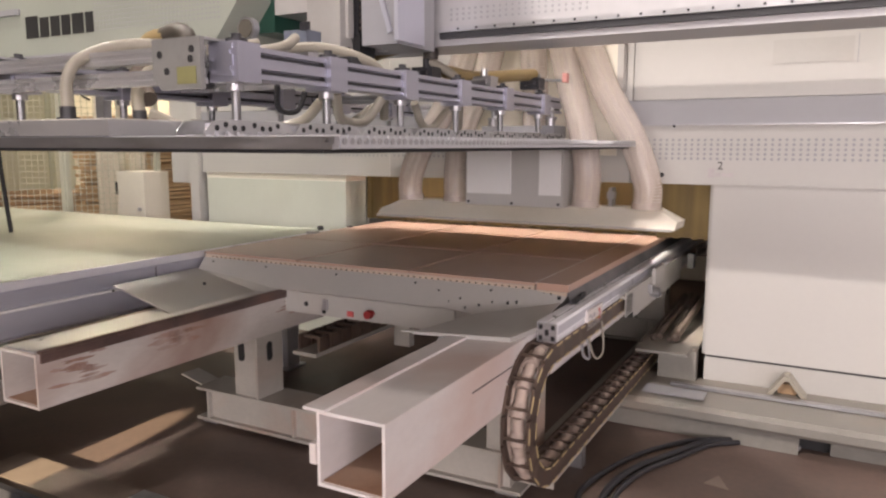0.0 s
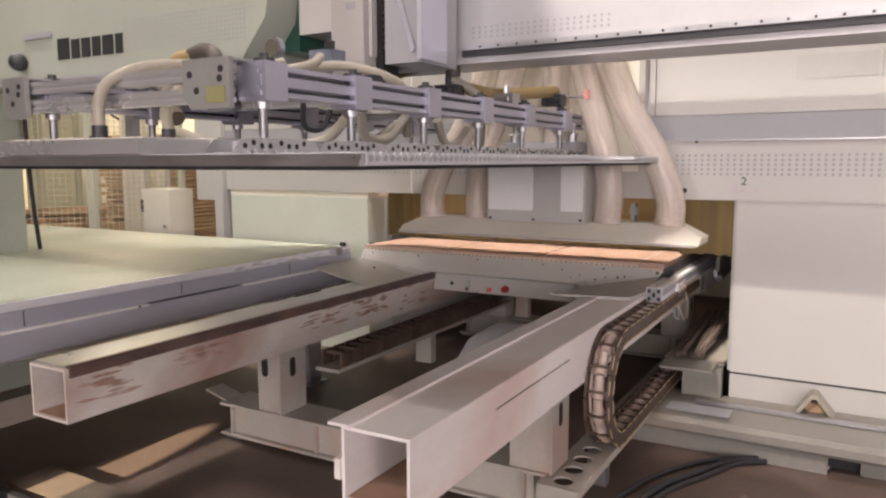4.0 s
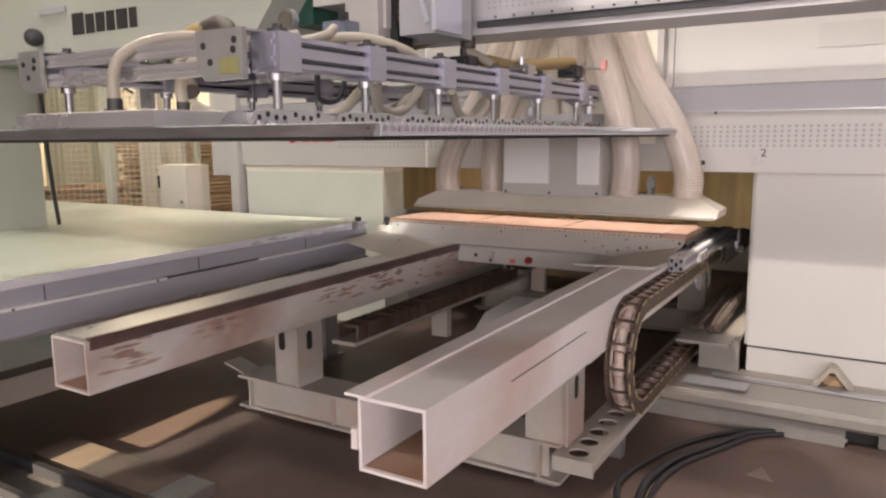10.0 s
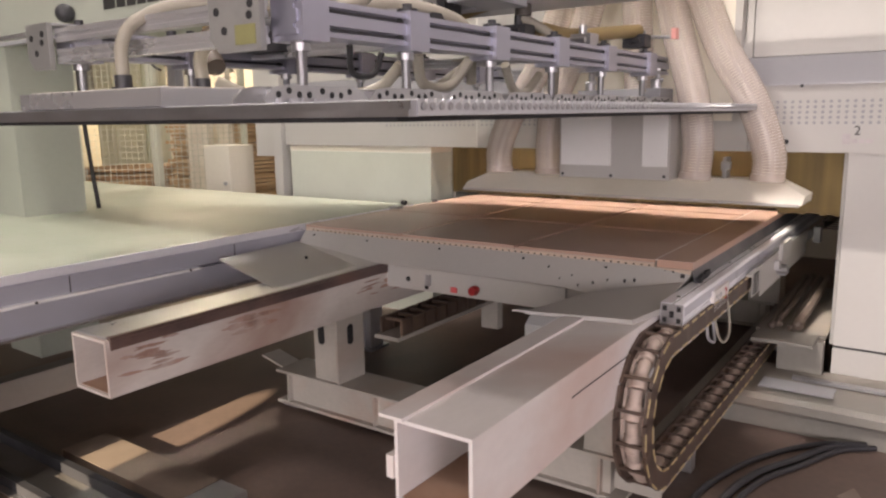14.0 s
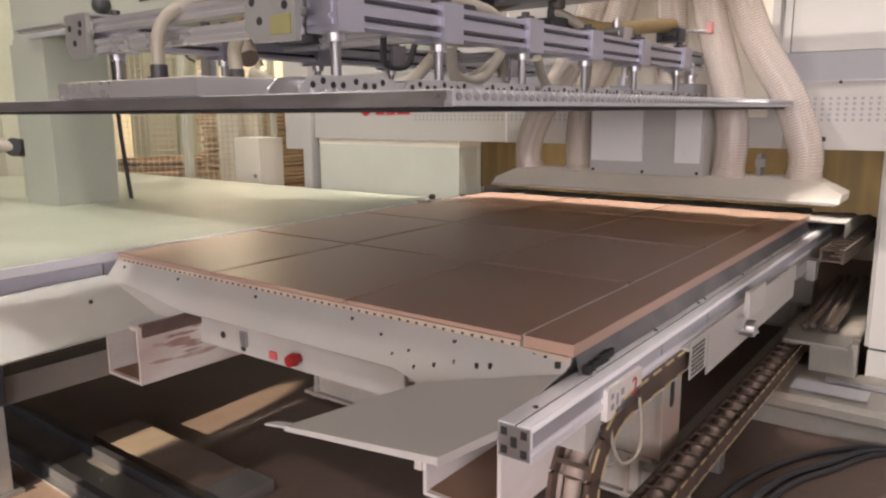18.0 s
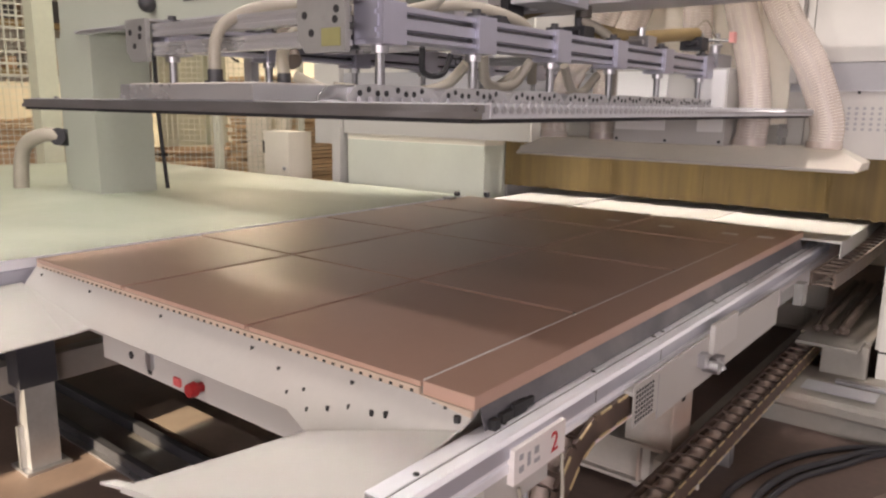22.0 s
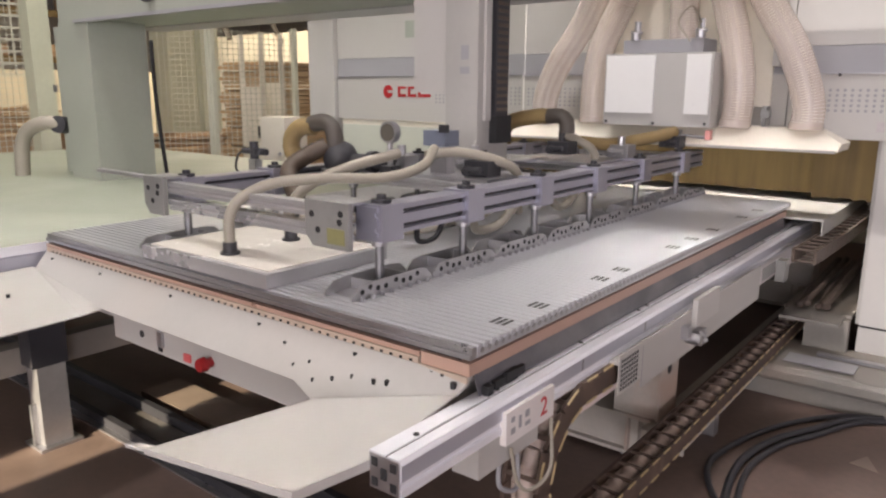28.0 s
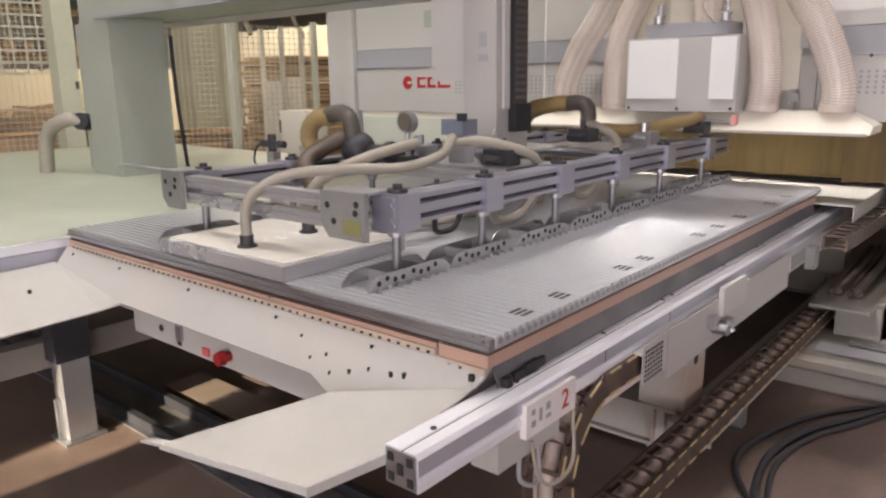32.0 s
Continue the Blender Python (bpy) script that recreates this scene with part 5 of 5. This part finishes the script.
for k in range(4):
    x, z = -0.45 + 0.045 * k, 0.395 + 0.012 * (k % 2)
    bm = bmesh.new()
    tube(bm, spline([(x, 4.36, z), (x + random.uniform(-0.02, 0.02), 4.4, z + 0.01), (x, 4.7, z + 0.03), (x, 5.4, z + 0.06)]), random.choice((0.014, 0.018, 0.022)), 8, 0.002)
    part("hose", bm, DARK_HOSE, hosebox)
part("ledge_shelf", B((-0.52, -0.19, 4.361, 5.5, 0.36, 0.375)), BED_GREY, hosebox)

# ---- on the floor ----
for r, path in ((0.013, ((0.03, 3.95), (-0.111, 3.87), (-0.247, 3.70), (-0.365, 3.465), (-0.447, 3.158), (-0.44, 2.95), (-0.31, 2.715), (-0.05, 2.45), (0.45, 2.2))),
                (0.016, ((0.05, 3.95), (-0.07, 3.85), (-0.19, 3.62), (-0.300, 3.40), (-0.355, 3.13), (-0.33, 2.85), (-0.26, 2.66), (0.0, 2.4), (0.45, 2.12))),
                (0.012, ((0.09, 3.95), (-0.04, 3.84), (-0.155, 3.60), (-0.262, 3.38), (-0.312, 3.12), (-0.29, 2.87), (-0.22, 2.69), (0.03, 2.44), (0.45, 2.17)))):
    bm = bmesh.new()
    tube(bm, spline([(x, y, r + 0.002) for x, y in path], 12), r, 8)
    solid("floor_cable", bm, BLACK, "black power cable lying in a bend on the floor", "cable", group="floor cables")
fr = thing("floor_track", (-2.6, 1.75, 0.0), "dark steel floor track of two rails with a sheet between", "floor track")
for y, z in ((1.83, 0.06), (1.64, 0.05)):
    part("rail", B((-4.6, -1.2, y - 0.016, y + 0.016, 0.0, z)), BLACK, fr, bevel=0.003)
    part("rail_foot", B((-4.6, -1.2, y - 0.045, y - 0.0165, 0.0, 0.008)), STEEL, fr)
part("track_sheet", B((-4.6, -1.2, 1.657, 1.813, 0.004, 0.012)), surface("dull_track_sheet", (0.2, 0.19, 0.18), 0.45, 0.4, 0.2, 3, 60, 0.03, (0.12, 0.09, 0.07), 0.6), fr)
duct = thing("floor_duct", (-2.4, 2.0, 0.0), "dusty brown flat sheet-metal cover on the floor", "cable duct")
part("channel", B((-2.92, -2.08, 1.90, 2.11, 0.0, 0.045)), surface("dusty_brown_sheet", (0.2, 0.155, 0.125), 0.6, 0.2, 0.2, 4, 50, 0.05, (0.35, 0.28, 0.22), 0.5), duct, bevel=0.004)
part("channel_end", B((-2.0795, -1.92, 1.90, 2.11, 0.0, 0.05)), GALV, duct, bevel=0.003)
bm = bmesh.new()
slab(bm, [(0.0, 3.42, 0.003), (0.11, 3.40, 0.003), (0.05, 3.53, 0.003)], 0.002)
solid("paper_scrap", bm, surface("dusty_paper", (0.3, 0.24, 0.2), 0.7), "pale torn paper scrap on the floor", "paper")

# ---- back of the hall: fences, crates, columns ----
def wire_panel(name, a, b, z0, z1, step, r, label):
    """A wire-mesh panel between two ground points."""
    a, b = Vector(a), Vector(b)
    ob = thing(name, ((a.x + b.x) / 2, (a.y + b.y) / 2, 0), label, "fence", "wire fences")
    bm = bmesh.new()
    n = int((b - a).length / step)
    for k in range(n + 1):
        p = a + (b - a) * k / n
        box(bm, p.x - r, p.x + r, p.y - r, p.y + r, z0, z1)
    for k in range(int((z1 - z0) / step) + 1):
        z = z0 + k * step
        side = (b - a).normalized().cross(Vector((0, 0, 1))) * r
        slab(bm, [Vector((*(a + side).xy, z + r)), Vector((*(b + side).xy, z + r)), Vector((*(b - side).xy, z + r)), Vector((*(a - side).xy, z + r))], 2 * r)
    part("mesh", bm, WIRE, ob)
    for p in (a, b):
        part("post", B((p.x - 0.03, p.x + 0.03, p.y - 0.03, p.y + 0.03, 0, z1 + 0.05)), WIRE, ob)
    return ob


EYE = Vector((0.38, 0.16, 0))


def at(angle, far):
    """A ground point at so many degrees to the left of straight ahead (+y)."""
    return EYE + far * Vector((-math.sin(radians(angle)), math.cos(radians(angle)), 0))


wire_panel("wire_fence", at(74, 9.5), at(66.8, 9.8), 0.15, 2.6, 0.065, 0.003, "pale wire-mesh machine fence")
wire_panel("wire_fence", at(60.5, 9.5), at(55.6, 9.2), 0.1, 2.3, 0.065, 0.003, "pale wire-mesh machine fence")
wire_panel("wire_fence", at(55.4, 9.2), at(49.5, 9.6), 0.1, 2.2, 0.065, 0.003, "pale wire-mesh machine fence")
for a, far, w in ((58.0, 16.2, 0.62), (55.9, 16.4, 0.42), (66.6, 9.6, 0.22)):
    p = at(a, far)
    ob = thing("steel_column", p, "pale green painted hall column", "column", "hall columns")
    part("shaft", B((p.x - w / 2, p.x + w / 2, p.y - w / 2, p.y + w / 2, 0.03, 7.9)), surface("pale_green_column", (0.55, 0.57, 0.43), 0.6, 0, 0.08, 1.5, 20, 0.03), ob)
    part("base_plate", B((p.x - w / 2 - 0.05, p.x + w / 2 + 0.05, p.y - w / 2 - 0.05, p.y + w / 2 + 0.05, 0, 0.03)), STEEL, ob)


def crate(a, far, w, d, h, z=0.0):
    p = at(a, far)
    ob = thing("crate", (p.x, p.y, z), "brown wooden crate on a pallet", "crate", "crates")
    for k in range(3):
        y = p.y - d / 2 + k * (d - 0.1) / 2
        part("pallet_foot", B((p.x - w / 2, p.x + w / 2, y, y + 0.1, z, z + 0.1)), WOOD, ob)
    n = 5
    for k in range(n):
        z0 = z + 0.102 + k * (h - 0.1) / n
        part("plank", B((p.x - w / 2, p.x + w / 2, p.y - d / 2, p.y + d / 2, z0, z0 + (h - 0.1) / n - 0.008)), CARD, ob)
    part("lid", B((p.x - w / 2 - 0.03, p.x + w / 2 + 0.03, p.y - d / 2 - 0.03, p.y + d / 2 + 0.03, z + h, z + h + 0.03)), WOOD, ob)
    part("paper_label", B((p.x + w / 2 + 0.001, p.x + w / 2 + 0.004, p.y - 0.3, p.y - 0.15, z + 0.45, z + 0.62)), PAPER, ob)
    return ob


crate(68.5, 10.4, 1.2, 1.5, 0.98)
crate(72.5, 12.5, 1.2, 1.5, 1.15)
p = at(69.0, 10.4)
bm = bmesh.new()
random.seed(31)
for k in range(26):
    a = random.uniform(0, 180)
    m = pose(p.x + random.uniform(-0.3, 0.3), p.y + random.uniform(-0.45, 0.45), 1.03 + random.uniform(0.0, 0.22), random.uniform(-12, 12), random.uniform(-8, 8), a)
    vs = box(bm, -0.4, 0.4, -0.03, 0.03, 0, 0.015)
    bmesh.ops.transform(bm, matrix=m, verts=vs)
solid("board_offcuts", bm, WOOD, "loose pile of pale board offcuts on a crate", "offcuts", "stuff")


def stack(a, far, w, d, n, z0, step, m, label):
    p = at(a, far)
    ob = thing("board_stack", (p.x, p.y, 0), label, "board stack", "board stacks")
    random.seed(int(a * 10))
    z = z0
    for k in range(n):
        dx = random.uniform(-0.05, 0.05)
        part("board", B((p.x - w / 2 + dx, p.x + w / 2 + dx, p.y - d / 2 + dx, p.y + d / 2 + dx, z, z + step * 0.8)), m, ob)
        if k % 4 == 3:
            for s in (-0.4, 0.4):
                part("batten", B((p.x + s * w - 0.04, p.x + s * w + 0.04, p.y - d / 2, p.y + d / 2, z + step * 0.8, z + step * 1.5)), WOOD, ob)
            z += step * 0.75
        z += step
    part("bearer", B((p.x - w * 0.45, p.x - w * 0.35, p.y - d / 2, p.y + d / 2, 0, z0), (p.x + w * 0.35, p.x + w * 0.45, p.y - d / 2, p.y + d / 2, 0, z0)), WOOD, ob)
    return ob


stack(49.7, 12.5, 1.0, 2.0, 26, 0.1, 0.06, WOOD, "stack of pale boards on battens")
stack(47.9, 13.5, 1.2, 2.0, 18, 0.1, 0.05, CARD, "stack of brown boards on battens")
stack(57.2, 14.0, 1.2, 1.6, 9, 0.1, 0.06, CARD, "stack of dark boards behind the fence")
stack(60.0, 13.0, 1.0, 1.2, 8, 0.1, 0.05, CARD, "stack of dark boards behind the fence")
stack(77.0, 13.0, 1.6, 2.2, 20, 0.1, 0.06, WOOD, "stack of pale boards on battens")

# racking with timber at the far left
rack = thing("storage_rack", at(71, 16), "yellow storage rack loaded with timber", "storage rack")
base = at(71, 16)
for i in (-2.4, 0, 2.4):
    part("upright", B((base.x - 0.5, base.x - 0.42, base.y + i, base.y + i + 0.08, 0, 4.6)), WIRE, rack)
for z in (2.0, 2.9, 3.8):
    part("shelf_beam", B((base.x - 0.55, base.x - 0.35, base.y - 2.5, base.y + 2.6, z, z + 0.12)), YELLOW_HOSE, rack)
    random.seed(int(z * 10))
    for k in range(12):
        y = base.y - 2.4 + 0.4 * k
        part("timber", B((base.x - 0.9, base.x - 0.3, y, y + random.uniform(0.15, 0.34), z + 0.121, z + random.uniform(0.3, 0.6))), random.choice((WOOD, CARD, HOSE, BLACK)), rack)
wire_panel("wire_fence", at(75, 12.0), at(66.4, 12.2), 1.7, 3.3, 0.16, 0.012, "pale wire-mesh guard above the crates")

# pale cabinet behind the loading table, and white partition walls
p = Vector((-5.55, 4.75, 0))
cab = thing("control_cabinet", p, "pale grey control cabinet beside the portal", "cabinet")
part("case", B((-5.5, -5.14, 4.72, 5.0, 0.05, 1.26)), CREAM, cab, bevel=0.008)
part("plinth", B((-5.48, -5.16, 4.75, 4.98, 0.0, 0.0495)), DARK, cab)
part("handle", B((-5.22, -5.19, 4.705, 4.7195, 0.9, 0.93)), STEEL, cab)
p = at(53.0, 17.5)
solid("partition_wall", B((p.x - 6.0, p.x + 6.5, p.y + 2.0, p.y + 2.15, 0, 2.9)), surface("white_partition", (0.8, 0.76, 0.66), 0.7, 0, 0.05, 0.8, 10, 0.02), "white partition wall at the back of the hall", "wall", "structure")
p = at(68, 19)
solid("side_partition", B((p.x - 0.1, p.x, p.y - 6, p.y + 5, 0, 1.9)), surface("beige_partition", (0.6, 0.55, 0.42), 0.7, 0, 0.08, 0.8, 10, 0.02), "beige partition wall at the side of the hall", "wall", "structure")
for a, far, h in ((52.6, 9.9, 1.55), (51.2, 9.9, 1.6)):
    p = at(a, far)
    ob = thing("fence_door", p, "pale panel door in the machine fence", "door", "fence doors")
    part("panel", B((p.x - 0.18, p.x + 0.18, p.y - 0.02, p.y + 0.02, 0.1, h)), CREAM, ob)
    part("handle", B((p.x + 0.12, p.x + 0.15, p.y - 0.05, p.y - 0.0205, 0.9, 1.05)), BLACK, ob)
    part("frame", B((p.x - 0.21, p.x - 0.1805, p.y - 0.03, p.y + 0.03, 0, 2.2), (p.x + 0.1805, p.x + 0.21, p.y - 0.03, p.y + 0.03, 0, 2.2)), CREAM, ob)
for a, far in ((61.5, 15.0), (54.5, 14.5), (50.8, 15.5)):
    p = at(a, far)
    bm = bmesh.new()
    tube(bm, spline([(p.x, p.y, 7.99), (p.x + 0.3, p.y, 4.0), (p.x - 0.1, p.y, 3.0), (p.x + 0.2, p.y, 2.4)]), 0.05, 8)
    solid("hanging_hose", bm, HOSE, "pale flexible hose hanging from the hall roof", "hose", group="hanging hoses")
for k in range(7):
    y = 9.0 + 2.0 * k
    solid("roof_truss", B((-29.99, 13.99, y, y + 0.25, 5.6, 6.1)), WIRE, "pale steel roof truss", "truss", group="roof trusses")

# frame bars of the added, unseen windows; the walls behind them stay closed
for name, b in (("window_1", (-7.0, 8.0, -12.0, -11.97, 0.4, 3.8)), ("window_2", (13.97, 14.0, -11.5, -0.5, 1.0, 4.2))):
    ob = thing(name, ((b[0] + b[1]) / 2, (b[2] + b[3]) / 2, b[4]), "white frame bars of an added, unseen hall window", "window", kind="structure")
    part("window_frame", B((b[0], b[1], b[2], b[3], b[4] - 0.1, b[4]), (b[0], b[1], b[2], b[3], b[5], b[5] + 0.1)), WHITE, ob)


def motions():
    slide = [(0, 1.64), (1, 1.97), (2, 2.30), (3, 2.63), (3.5, 2.8), (5.5, 3.35), (6, 3.5), (6.6, 3.66), (7, 3.72), (7.4, 3.69), (8, 3.56), (9, 3.40), (10, 3.07),
             (11, 2.75), (12, 2.46), (13, 2.14), (14, 1.80), (14.5, 1.64), (16.5, 1.0), (17, 0.84), (18, 0.53), (19, 0.235), (19.5, 0.09), (20, 0.01), (20.3, 0), (32, 0)]
    walk(tab, [(t, Matrix.Translation(TAB + Vector((0, d, 0)))) for t, d in slide])
    lift = [(0, 0.57), (24.1, 0.57), (24.5, 0.5), (25, 0.32), (25.5, 0.145), (26, 0.03), (26.3, 0), (32, 0)]
    walk(grip, [(t, Matrix.Translation(GRIP + Vector((0, 0, d)))) for t, d in lift])
    rise = [(0, 0), (20.4, 0), (20.7, 0.04), (21, 0.09), (21.5, 0.155), (22, 0.185), (32, 0.185)]
    walk(hood, [(t, Matrix.Translation(HOOD + Vector((0, 0, d)))) for t, d in rise])
    steps, k = [], 0
    while k <= 41:
        t = 0.5 * k
        for (t0, d0), (t1, d1) in zip(slide, slide[1:]):
            if t0 <= t <= t1:
                steps.append((t, d0 + (d1 - d0) * (t - t0) / (t1 - t0)))
                break
        k += 1
    steps.append((32, 0.0))
    for n, ob in enumerate(links):
        walk(ob, [(t, chain_pose((n + 0.5) * PITCH, d)) for t, d in steps])


motions()
